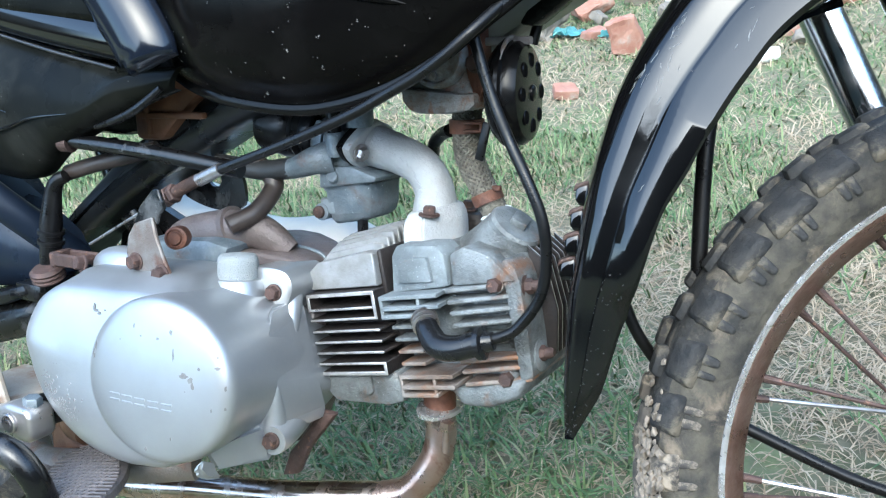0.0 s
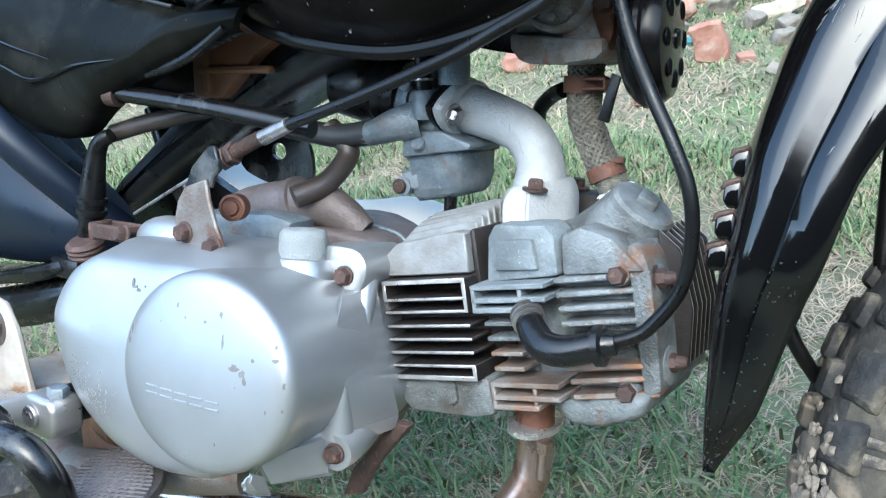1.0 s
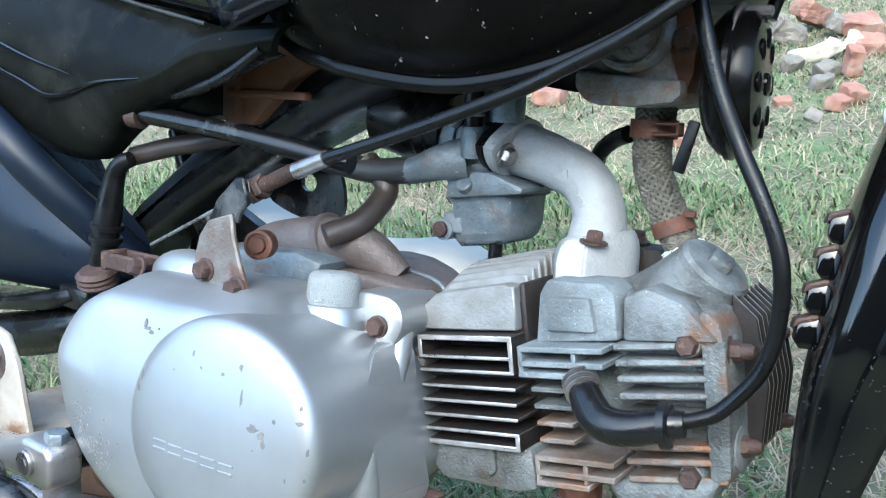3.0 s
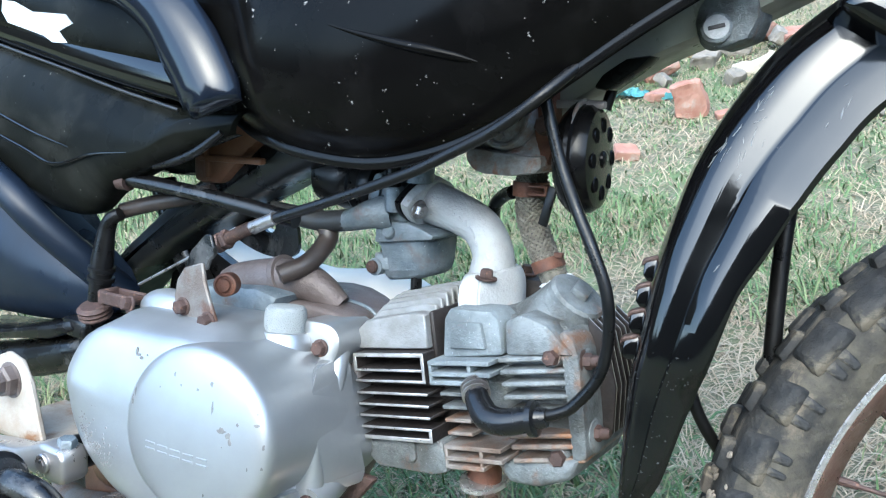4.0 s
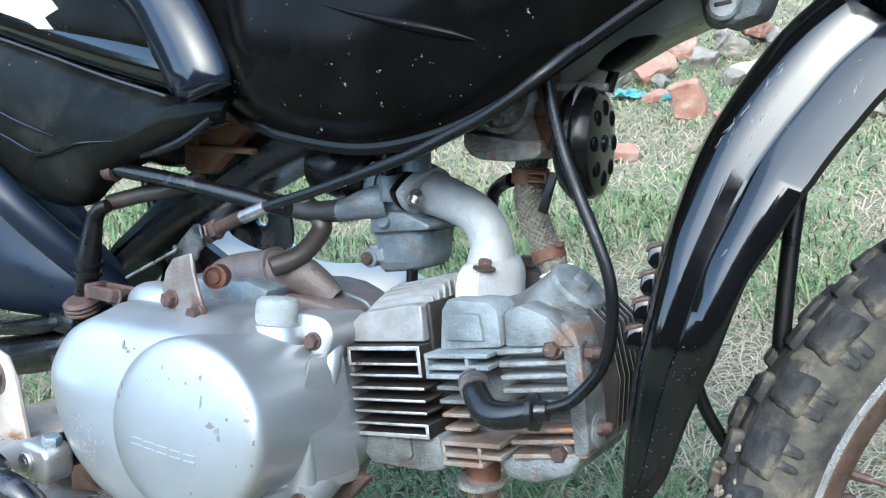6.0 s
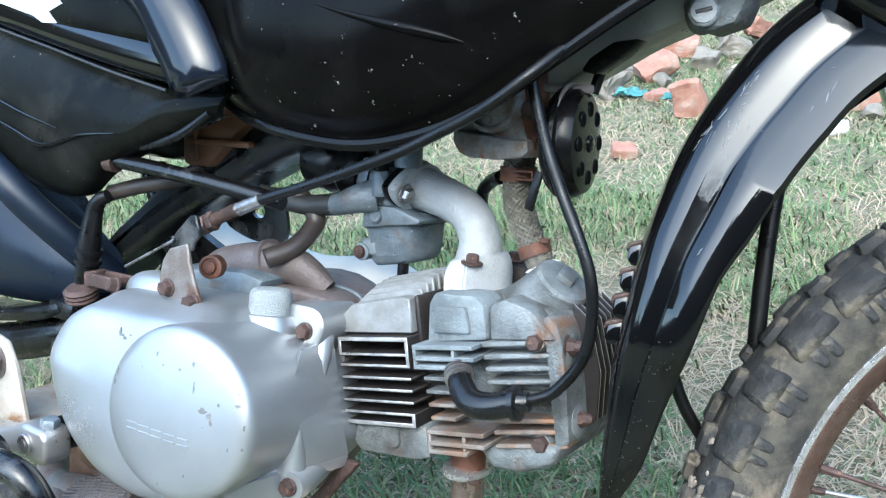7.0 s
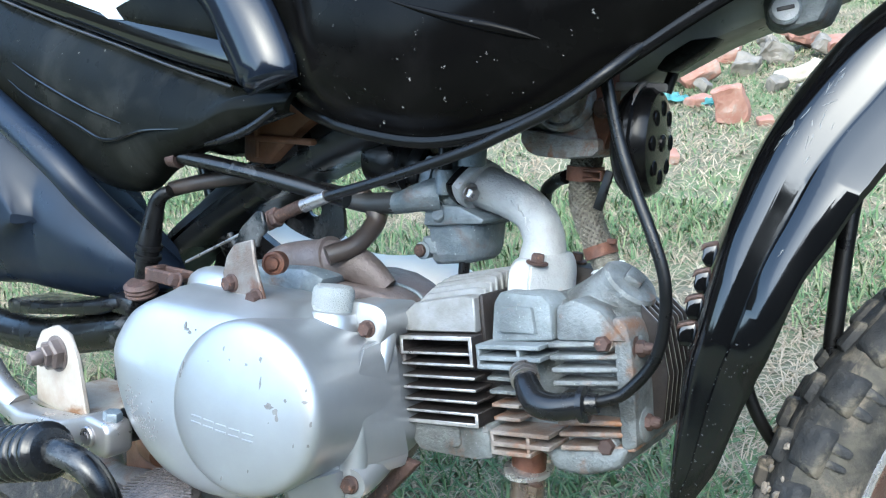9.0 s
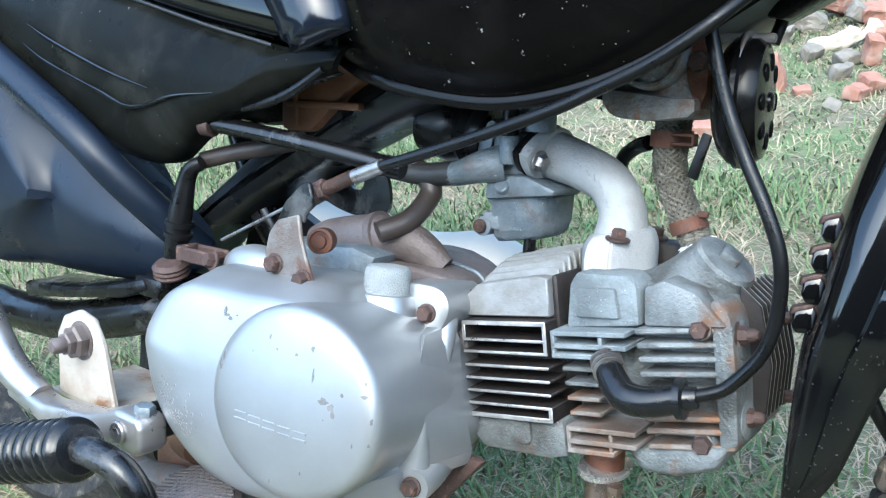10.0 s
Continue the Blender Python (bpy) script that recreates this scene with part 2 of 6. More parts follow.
def smooth_path(pts, n=8):
    """Catmull-Rom through the points."""
    p = [Vector(q) for q in pts]
    p = [p[0] * 2 - p[1]] + p + [p[-1] * 2 - p[-2]]
    out = []
    for i in range(1, len(p) - 2):
        a, b, c, d = p[i - 1:i + 3]
        for k in range(n):
            t = k / n
            out.append(0.5 * (2 * b + (c - a) * t + (2 * a - 5 * b + 4 * c - d) * t * t + (3 * b - a - 3 * c + d) * t ** 3))
    return out + [p[-2]]


def loft(bm, rings, cap=True, closed=False):
    rows = [[bm.verts.new(v) for v in r] for r in rings]
    n = len(rows[0])
    pairs = list(zip(rows, rows[1:])) + ([(rows[-1], rows[0])] if closed else [])
    for a, b in pairs:
        for i in range(n):
            bm.faces.new((a[i], a[(i + 1) % n], b[(i + 1) % n], b[i]))
    if cap and not closed:
        bm.faces.new(rows[0][::-1])
        bm.faces.new(rows[-1])
    return bm


def frames_along(path):
    tang = [(path[min(i + 1, len(path) - 1)] - path[max(i - 1, 0)]).normalized() for i in range(len(path))]
    up = Vector((0, 1, 0)) if abs(tang[0].y) < 0.9 else Vector((0, 0, 1))
    out = []
    for t in tang:
        s = t.cross(up).normalized()
        up = s.cross(t).normalized()
        out.append((t, s, up))
    return out


def tube(bm, pts, r, seg=12, n=6, cap=True, flat=1.0):
    path = smooth_path(pts, n) if n > 1 else [Vector(p) for p in pts]
    rings = []
    for i, (p, (t, s, u)) in enumerate(zip(path, frames_along(path))):
        f = i / max(len(path) - 1, 1)
        if isinstance(r, (list, tuple)):
            x = f * (len(r) - 1)
            k = min(int(x), len(r) - 2)
            rad = r[k] + (r[k + 1] - r[k]) * (x - k)
        else:
            rad = r
        rings.append([p + s * rad * math.cos(a) + u * rad * flat * math.sin(a) for a in (math.tau * j / seg for j in range(seg))])
    return loft(bm, rings, cap)


def lathe(bm, profile, m=None, seg=32):
    """Rings of (radius, height) about z, then turned by m."""
    m = m or Matrix()
    rings = [[m @ Vector((r * math.cos(a), r * math.sin(a), h)) for a in (math.tau * j / seg for j in range(seg))] for r, h in profile]
    return loft(bm, rings)


def aim(p, d, spin=0.0):
    """A matrix at p whose z points along d."""
    return Matrix.Translation(p) @ Vector(d).to_track_quat("Z", "Y").to_matrix().to_4x4() @ Matrix.Rotation(spin, 4, "Z")


def prism(bm, outline, y0, y1, bevel=0.0, seg=2, m=None):
    """Outline in x and z, pushed from y0 to y1, with rounded edges."""
    b = bmesh.new()
    a = [b.verts.new((x, y0, z)) for x, z in outline]
    c = [b.verts.new((x, y1, z)) for x, z in outline]
    n = len(a)
    b.faces.new(a)
    b.faces.new(c[::-1])
    for i in range(n):
        b.faces.new((a[i], c[i], c[(i + 1) % n], a[(i + 1) % n]))
    bmesh.ops.recalc_face_normals(b, faces=b.faces)
    if bevel:
        bmesh.ops.bevel(b, geom=list(b.edges), offset=bevel, segments=seg, affect="EDGES", profile=0.5, clamp_overlap=True)
    if m:
        bmesh.ops.transform(b, matrix=m, verts=b.verts)
    return join(bm, b)


def box(bm, lo, hi, bevel=0.0, seg=2, m=None):
    return prism(bm, [(lo[0], lo[2]), (hi[0], lo[2]), (hi[0], hi[2]), (lo[0], hi[2])], lo[1], hi[1], bevel, seg, m)


def join(bm, b):
    me = bpy.data.meshes.new("tmp")
    b.to_mesh(me)
    b.free()
    bm.from_mesh(me)
    bpy.data.meshes.remove(me)
    return bm


def hexbolt(bm, p, d, across=0.010, high=0.006, washer=0.0, spin=0.3, shank=0.0):
    m = aim(p, d, spin)
    if washer:
        lathe(bm, [(washer * 0.9, -0.001), (washer, -0.0005), (washer, 0.0008), (washer * 0.85, 0.0014)], m, 20)
    r = across / 2 / math.cos(math.pi / 6)
    b = bmesh.new()
    lathe(b, [(r, 0), (r, high * 0.8), (r * 0.86, high)], m, 6)
    join(bm, b)
    if shank:
        lathe(bm, [(shank, high * 0.9), (shank, high + 0.004), (shank * 0.6, high + 0.005)], m, 12)
    return bm


def part(name, bm, mat, parent, label="", sharp=38, mats=()):
    me = bpy.data.meshes.new(name)
    bmesh.ops.recalc_face_normals(bm, faces=bm.faces)
    bm.to_mesh(me)
    bm.free()
    me.materials.append(mat)
    for x in mats:
        me.materials.append(x)
    me.shade_smooth()
    me.set_sharp_from_angle(angle=radians(sharp))
    ob = new(name, me)
    ob.parent = parent
    if label:
        ob["label"] = label
    return ob


def NB():
    return bmesh.new()


# ---- the motorcycle, standing on its side stand ----
LEAN_OVER = 17.0
bike = tagged(new("motorcycle"), "old black motorcycle with silver engine leaning on its stand in grass", "motorcycle")
bike.matrix_world = pose(0, 0, 0, -LEAN_OVER) @ pose(0, 0, -0.035)

# engine side cover, built on its own axes: u forward, v up, w out of the machine
CW = Vector((0.12, -1.0, 0.10)).normalized()
CU = (Vector((1, 0, 0)) - CW * CW.x).normalized()
CV = CW.cross(CU)
CM = Matrix.Translation((-0.1465, -0.203, 0.3765)) @ Matrix((CU, CV, CW)).transposed().to_4x4()


def on_cover(bm):
    bmesh.ops.transform(bm, matrix=CM, verts=bm.verts)
    return bm


def resample(pts, n, start):
    p = smooth_path([Vector((x, 0, z)) for x, z in pts] + [Vector((pts[0][0], 0, pts[0][1]))], 10)[:-1]
    c = sum(p, Vector()) / len(p)
    best = []
    for k in range(n):
        a = start + math.tau * k / n
        d = Vector((math.cos(a), 0, math.sin(a)))
        hit = None
        for u, w in zip(p, p[1:] + p[:1]):
            e = w - u
            den = d.x * e.z - d.z * e.x
            if abs(den) < 1e-12:
                continue
            q = u - c
            s = (q.x * e.z - q.z * e.x) / den
            f = (q.x * d.z - q.z * d.x) / den
            if s > 0 and -1e-6 <= f <= 1 + 1e-6:
                hit = max(hit or 0, s)
        best.append(c + d * hit)
    return best, c


def step(x, lo, hi):
    f = min(1.0, max(0.0, (x - lo) / (hi - lo)))
    return f * f * (3 - 2 * f)


BODY = [(-0.112, 0.0640), (-0.126, 0.0580), (-0.1370, 0.0485), (-0.1455, 0.0330), (-0.1485, 0.0206), (-0.1462, 0.0060), (-0.1395, -0.0142), (-0.1254, -0.0365), (-0.1046, -0.0540), (-0.0815, -0.0660),
        (-0.050, -0.0725), (-0.0288, -0.0725), (0.0, -0.068), (0.030, -0.045), (0.042, 0.0), (0.034, 0.040), (0.006, 0.062), (-0.033, 0.0660), (-0.060, 0.0650), (-0.090, 0.0645)]
body_ring, body_c = resample(BODY, 160, 0.0)
bm = NB()
rings = []
# (depth out of the machine, inset, raise of the upper edge)
for w, ins, up in ((-0.150, 0.0, 0.0100), (-0.060, 0.0, 0.0110), (-0.050, 0.0006, 0.0100), (-0.044, 0.0012, 0.0080), (-0.030, 0.0004, 0.0030), (-0.024, 0.0, 0.0008), (-0.0195, 0.0012, 0.0), (-0.0165, 0.0036, 0.0),
                   (-0.0145, 0.0075, 0.0), (-0.0135, 0.0130, 0.0), (-0.0132, 0.0200, 0.0), (-0.0130, 0.0400, 0.0)):
    ring = []
    for p in body_ring:
        d = p - body_c
        low = step(-d.z, -0.02, 0.03) * step(-d.x, -0.01, 0.04)
        k = ins * (1 + 1.3 * low * step(ins, 0.001, 0.006))
        q = p - d.normalized() * min(k, d.length * 0.9)
        top = step(q.z, 0.048, 0.062) * (1 - step(q.x, -0.01, 0.02)) * step(q.x, -0.150, -0.105)
        ring.append(V(q.x, q.z + up * top, w - 0.10 * max(0.0, q.z - 0.015) * step(w, -0.04, -0.02)))
    rings.append(ring)
loft(bm, rings)
cover = part("clutch_cover", on_cover(bm), SILVER, bike, "silver painted engine side cover with chipped paint", sharp=60)


def drum(a, r, w):
    """A point of the round drum at angle a; towards the back it swells into a squared lower corner."""
    deg = (math.degrees(a) + 180) % 360 - 180
    swell = step(-w, 0.060, 0.135) * step(deg, -125, -95) * (1 - step(deg, -22, 6))
    rr_ = r + 0.0125 * swell
    return V(rr_ * math.cos(a) * 1.012, rr_ * (0.985 if math.sin(a) > 0 else 0.925) * math.sin(a) + 0.0010, w)


angles = [math.tau * j / 144 for j in range(144)]
bm = NB()
rings = [[drum(a, r, w) for a in angles] for r, w in
         ((0.0640, -0.1500), (0.0648, -0.1320), (0.0648, -0.1050), (0.0652, -0.0750), (0.0658, -0.0450), (0.0664, -0.0240), (0.0668, -0.0140), (0.0666, -0.0105), (0.0660, -0.0078), (0.0648, -0.0056),
          (0.0630, -0.0038), (0.0606, -0.0026), (0.0570, -0.0016), (0.048, -0.0006), (0.036, 0.0004), (0.020, 0.0014), (0.006, 0.0018))]
loft(bm, rings)
dome = part("clutch_dome", on_cover(bm), SILVER, cover, sharp=60)

# bosses, ribs and bolts of the cover
bm = NB()
uv = [(0.012, 0.060), (0.018, 0.0770), (0.038, 0.0795), (0.0515, 0.0765), (0.0580, 0.0670), (0.0565, 0.0560), (0.0490, 0.0440), (0.0400, 0.0490), (0.0300, 0.0560)]
ring_, rc = resample(uv, 48, 0)
loft(bm, [[V(rc.x + (p.x - rc.x) * k, rc.z + (p.z - rc.z) * k, w) for p in ring_] for w, k in ((-0.150, 1.06), (-0.110, 1.02), (-0.1000, 0.99), (-0.0970, 0.95), (-0.0958, 0.86), (-0.0956, 0.4))])
part("bolt_boss", on_cover(bm), SILVER, cover)
bm = NB()
tube(bm, [(0.0470, 0.0590, -0.1120), (0.0520, 0.0410, -0.1040), (0.0558, 0.0290, -0.1000), (0.0600, 0.0170, -0.1010)], [0.0100, 0.0085, 0.0055, 0.0006], 20, 6)
part("boss_fillet", on_cover(bm), SILVER, cover)
bm = NB()
tube(bm, [(0.0460, -0.0360, -0.1350), (0.0560, -0.0450, -0.0950), (0.0605, -0.0488, -0.0720), (0.0620, -0.0500, -0.0605)], [0.0170, 0.0150, 0.0135, 0.0120], 24, 6)
part("bolt_boss", on_cover(bm), SILVER, cover)
bm = NB()
loft(bm, [[V(0.0385, -0.0420, -0.0050), V(0.0350, -0.0690, -0.0260), V(0.0630, -0.0665, -0.0610), V(0.0560, -0.0370, -0.0620)],
          [V(0.0300, -0.0380, -0.0200), V(0.0250, -0.0640, -0.0420), V(0.0540, -0.0640, -0.0900), V(0.0480, -0.0330, -0.0800)]])
bmesh.ops.bevel(bm, geom=bm.edges[:], offset=0.0040, segments=4, affect="EDGES")
part("boss_web", on_cover(bm), SILVER, cover)
# flat face between the drum and the cylinder, with a crease along its outer side
bm = NB()
loft(bm, [[V(ul, vl, wl), V(ur, vr, -0.1165), V(ur - 0.016, vr, -0.1165), V(ul - 0.010, vl, wl - 0.012)] for ul, vl, wl, ur, vr in
          ((0.0500, 0.0480, -0.0780, 0.0541, 0.0560), (0.0580, 0.0323, -0.0610, 0.0590, 0.0400), (0.0664, -0.0015, -0.0600, 0.0702, -0.0110), (0.0668, -0.0380, -0.0700, 0.0785, -0.0350), (0.0620, -0.0500, -0.0760, 0.0760, -0.0460))])
bmesh.ops.bevel(bm, geom=bm.edges[:], offset=0.0016, segments=3, affect="EDGES")
part("flank_face", on_cover(bm), SILVER, cover, sharp=60)
bm = NB()
tube(bm, [(0.0648, 0.0040, -0.0640), (0.0632, -0.0120, -0.0650), (0.0600, -0.0270, -0.0680), (0.0570, -0.0400, -0.0700)], [0.0006, 0.0042, 0.0085, 0.0120], 20, 6)
part("corner_rib", on_cover(bm), SILVER, cover, sharp=80)
bm = NB()
loft(bm, [[V(0.0300, -0.0580, -0.0060), V(0.0385, -0.0505, -0.0060), V(0.0400, -0.0560, -0.0200), V(0.0340, -0.0660, -0.0200)],
          [V(0.0300, -0.0640, -0.0050), V(0.0370, -0.0600, -0.0050), V(0.0395, -0.0690, -0.0260), V(0.0320, -0.0700, -0.0260)],
          [V(0.0335, -0.0700, -0.0120), V(0.0380, -0.0680, -0.0120), V(0.0400, -0.0740, -0.0300), V(0.0340, -0.0740, -0.0300)]])
bmesh.ops.bevel(bm, geom=bm.edges[:], offset=0.0022, segments=3, affect="EDGES")
part("dowel_horn", on_cover(bm), SILVER, cover)
for u_, v_, w_ in ((0.0415, 0.0595, -0.0950), (0.0625, -0.0500, -0.0600)):
    part("bolt", hexbolt(NB(), CM @ V(u_, v_, w_), CW, 0.0105, 0.006, 0.0070), RUST, cover, "rusty brown bolt")
bm = NB()
b = NB()
bmesh.ops.create_uvsphere(b, u_segments=24, v_segments=12, radius=0.02)
bmesh.ops.transform(b, matrix=Matrix.Translation((-0.2580, -0.1250, 0.4400)) @ Matrix.Diagonal((1.7, 0.9, 0.9, 1)), verts=b.verts)
join(bm, b)
part("cover_boss", bm, SILVER, cover)
part("bolt", hexbolt(NB(), (-0.290, -0.142, 0.4430), (-0.2, -1, 0.3), 0.010, 0.007, 0.0075), RUST, cover, "rusty bolt")
# filler cap
m = CM @ Matrix.Translation((0.0085, 0.0660, -0.0930)) @ Matrix.Rotation(radians(-90), 4, "X")
bm = NB()
lathe(bm, [(0.0270, -0.020), (0.0245, -0.006), (0.0215, 0.0015), (0.0205, 0.0030), (0.0175, 0.0036)], m, 32)
part("filler_neck", bm, SILVER, cover)
bm = NB()
b = NB()
lathe(b, [(0.0172, 0.002), (0.0174, 0.016), (0.0166, 0.0200), (0.0145, 0.0222), (0.010, 0.0230), (0.003, 0.0232)], m, 48)
mi = m.inverted()
for v in b.verts:
    q = mi @ v.co
    a = math.atan2(q.y, q.x)
    k = 1 + 0.035 * math.cos(a * 4 + 0.9)
    v.co = m @ V(q.x * k, q.y * k, q.z)
join(bm, b)
part("oil_filler_cap", bm, CAP_GREY, cover, "dull grey oil filler cap", sharp=60)

CHIP = material("chipped_paint_primer", (0.17, 0.165, 0.16), 0.7, 0.1, (0.09, 0.085, 0.08), 200, 0.8)


def dome_w(u, v):
    """How far the dome's face stands out at (u, v)."""
    q = math.hypot(u / 1.012, (v - 0.001) / (0.985 if v > 0.001 else 0.925))
    pts = [(0.0, 0.0018), (0.006, 0.0018), (0.020, 0.0014), (0.036, 0.0004), (0.048, -0.0006), (0.0570, -0.0016), (0.0606, -0.0026), (0.0630, -0.0038), (0.0648, -0.0056), (0.0660, -0.0078), (0.0668, -0.014)]
    for (a, x), (b, y) in zip(pts, pts[1:]):
        if q <= b:
            return x + (y - x) * (q - a) / (b - a)
    return -0.02


r_ = random.Random(21)
for u_, v_, wide_, high_ in ((-0.0167, 0.0446, 0.0018, 0.0038), (-0.0101, 0.0379, 0.0020, 0.0018), (0.0055, 0.0373, 0.0024, 0.0026), (0.0172, 0.0429, 0.0032, 0.0042), (0.0198, 0.0264, 0.0016, 0.0090),
                             (0.0417, 0.0188, 0.0026, 0.0024), (0.0565, 0.0285, 0.0024, 0.0030), (0.0570, 0.0207, 0.0046, 0.0030), (0.0627, 0.0065, 0.0016, 0.0040), (0.0620, -0.0088, 0.0016, 0.0026),
                             (0.0514, -0.0108, 0.0012, 0.0040), (-0.0094, -0.0490, 0.0022, 0.0040), (0.0150, -0.0373, 0.0012, 0.0030), (0.0290, 0.0125, 0.0085, 0.0042), (0.0340, 0.0095, 0.0055, 0.0050),
                             (0.0362, 0.0055, 0.0034, 0.0060), (-0.0580, 0.0180, 0.0030, 0.0080), (-0.0560, 0.0250, 0.0026, 0.0070), (0.0300, 0.0010, 0.0012, 0.0012), (-0.0300, 0.0330, 0.0010, 0.0012)):
    bm = NB()
    ww = dome_w(u_, v_)
    low_ = [(u_ + wide_ / 2 * math.cos(a) * q, v_ + high_ / 2 * math.sin(a) * q) for a, q in ((math.tau * k / 10, r_.uniform(0.6, 1.25)) for k in range(10))]
    loft(bm, [[V(x, y, ww - 0.0022) for x, y in low_], [V(x, y, dome_w(x, y) + 0.00012) for x, y in low_]])
    part("paint_chip", on_cover(bm), CHIP, dome)

for u_, v_, wide_, high_ in ((-0.0690, 0.0480, 0.0060, 0.0022), (-0.0705, 0.0510, 0.0024, 0.0060), (-0.0655, 0.0462, 0.0040, 0.0022), (-0.0600, 0.0490, 0.0012, 0.0012)):
    bm = NB()
    low_ = [(u_ + wide_ / 2 * math.cos(a) * q, v_ + high_ / 2 * math.sin(a) * q) for a, q in ((math.tau * k / 10, r_.uniform(0.6, 1.25)) for k in range(10))]
    loft(bm, [[V(x, y, -0.0200) for x, y in low_], [V(x, y, -0.0128 - 0.10 * max(0.0, y - 0.015)) for x, y in low_]])
    part("paint_chip", on_cover(bm), CHIP, cover)

# raised maker's mark on the dome, drawn as plain bars
for i in range(5):
    bm = NB()
    u_, v_ = -0.0410 + i * 0.0124, -0.0145 - i * 0.0005
    for du, dv, wide_, high_ in ((0.0, 0.0, 0.0098, 0.0017), (0.0, 0.0046, 0.0098, 0.0017)):
        ww = dome_w(u_ + du + wide_ / 2, v_ + dv + high_ / 2)
        b = NB()
        loft(b, [[V(u_ + du + k, v_ + dv + k, w), V(u_ + du + wide_ - k, v_ + dv + k, w), V(u_ + du + wide_ - k, v_ + dv + high_ - k, w), V(u_ + du + k, v_ + dv + high_ - k, w)]
                 for w, k in ((ww - 0.002, 0.0), (ww + 0.0003, 0.0), (ww + 0.0006, 0.0003))])
        join(bm, b)
    part("raised_mark", on_cover(bm), SILVER, dome, "cast raised maker's mark")

bm = NB()
r_ = random.Random(8)
BEVEL = ((0.0, -0.024), (0.0028, -0.0195), (0.0083, -0.0165), (0.017, -0.0145), (0.030, -0.0135), (0.060, -0.0132))
for k in range(330):
    a = r_.uniform(math.pi * 0.97, math.pi * 1.40)
    g_ = abs(r_.gauss(0.0, 0.011))
    i = int((a % math.tau) / math.tau * 160) % 160
    p = body_ring[i]
    d = (p - body_c).normalized()
    q = p - d * (0.003 + g_)
    dist = 0.003 + g_
    w = -0.0240
    for (d0, w0), (d1, w1) in zip(BEVEL, BEVEL[1:]):
        if d0 <= dist <= d1:
            w = w0 + (w1 - w0) * (dist - d0) / (d1 - d0)
    rad = r_.uniform(0.0003, 0.0011) * (1.4 if r_.random() < 0.1 else 1.0)
    lathe(bm, [(rad, w - 0.003), (rad, w + 0.00025)], Matrix.Translation((q.x, q.z, 0)), 5)
part("paint_specks", on_cover(bm), CHIP, cover, "dark pitting where paint has flaked")["kind"] = "stuff"

# crankcase behind the cover
bm = NB()
CASE = [(-0.102, 0.33), (-0.104, 0.40), (-0.1166, 0.4405), (-0.131, 0.4460), (-0.157, 0.4482), (-0.198, 0.4477), (-0.25, 0.449), (-0.30, 0.440), (-0.33, 0.40), (-0.335, 0.34),
        (-0.29, 0.29), (-0.2, 0.262), (-0.13, 0.28)]
prism(bm, CASE, -0.066, -0.028, 0.004, 3)
prism(bm, [(-0.106, 0.34), (-0.108, 0.40), (-0.1257, 0.4360), (-0.1412, 0.4444), (-0.1583, 0.4500), (-0.1790, 0.4516), (-0.2038, 0.4494), (-0.28, 0.4480), (-0.33, 0.40), (-0.335, 0.34), (-0.29, 0.30), (-0.2, 0.285), (-0.13, 0.305)], -0.030, 0.020, 0.004, 3)
case = part("crankcase", bm, CAST_BROWN, bike, "stained cast aluminium crankcase")
bm = NB()
tube(bm, [(-0.250, -0.029, 0.4475), (-0.198, -0.030, 0.4477), (-0.157, -0.030, 0.4482), (-0.131, -0.030, 0.4460), (-0.1166, -0.030, 0.4405), (-0.107, -0.030, 0.424)], 0.0017, 10, 6)
part("joint_ridge", bm, ZINC, case, "bare grey joint ridge")
bm = NB()
ring2, c2 = resample([(-0.118, 0.340), (-0.124, 0.385), (-0.1426, 0.4299), (-0.1593, 0.4419), (-0.1811, 0.4500), (-0.2068, 0.4514), (-0.2369, 0.4464), (-0.2684, 0.4437), (-0.3012, 0.4446), (-0.335, 0.4480), (-0.41, 0.478), (-0.45, 0.40), (-0.40, 0.32), (-0.3, 0.29), (-0.19, 0.292), (-0.145, 0.308)], 64, 0)
loft(bm, [[V(p.x, y, p.z) - (V(p.x, 0, p.z) - c2).normalized() * s for p in ring2] for y, s in ((0.026, 0.012), (0.060, 0.004), (0.084, 0.0), (0.096, 0.0), (0.112, 0.005), (0.124, 0.02))])
part("left_engine_cover", bm, LEFT_SILVER, bike, "bright silver left engine cover", sharp=60)
bm = NB()
loft(bm, [[V(p.x, y, p.z) - (V(p.x, 0, p.z) - c2).normalized() * 0.016 for p in ring2] for y in (0.015, 0.030)])
part("cover_gasket", bm, RUBBER, case, "dark gap along the joint")
# starter housing neck on top
bm = NB()
tube(bm, [(-0.262, -0.058, 0.452), (-0.245, -0.058, 0.457), (-0.21, -0.056, 0.463), (-0.178, -0.050, 0.464), (-0.160, -0.044, 0.455), (-0.146, -0.040, 0.444)], [0.013, 0.016, 0.0175, 0.0165, 0.0145, 0.0110], 20, flat=0.85)
lathe(bm, [(0.016, -0.004), (0.0185, -0.003), (0.0185, 0.003), (0.016, 0.004)], aim((-0.199, -0.052, 0.4655), (-1, 0, -0.3)), 24)
part("breather_housing", bm, CAST_BROWN, case, "brown stained cast housing")
bm = NB()
prism(bm, [(-0.29, 0.452), (-0.285, 0.436), (-0.19, 0.436), (-0.175, 0.455), (-0.20, 0.460)], -0.085, -0.015, 0.005, 2)
part("housing_foot", bm, ZINC, case)

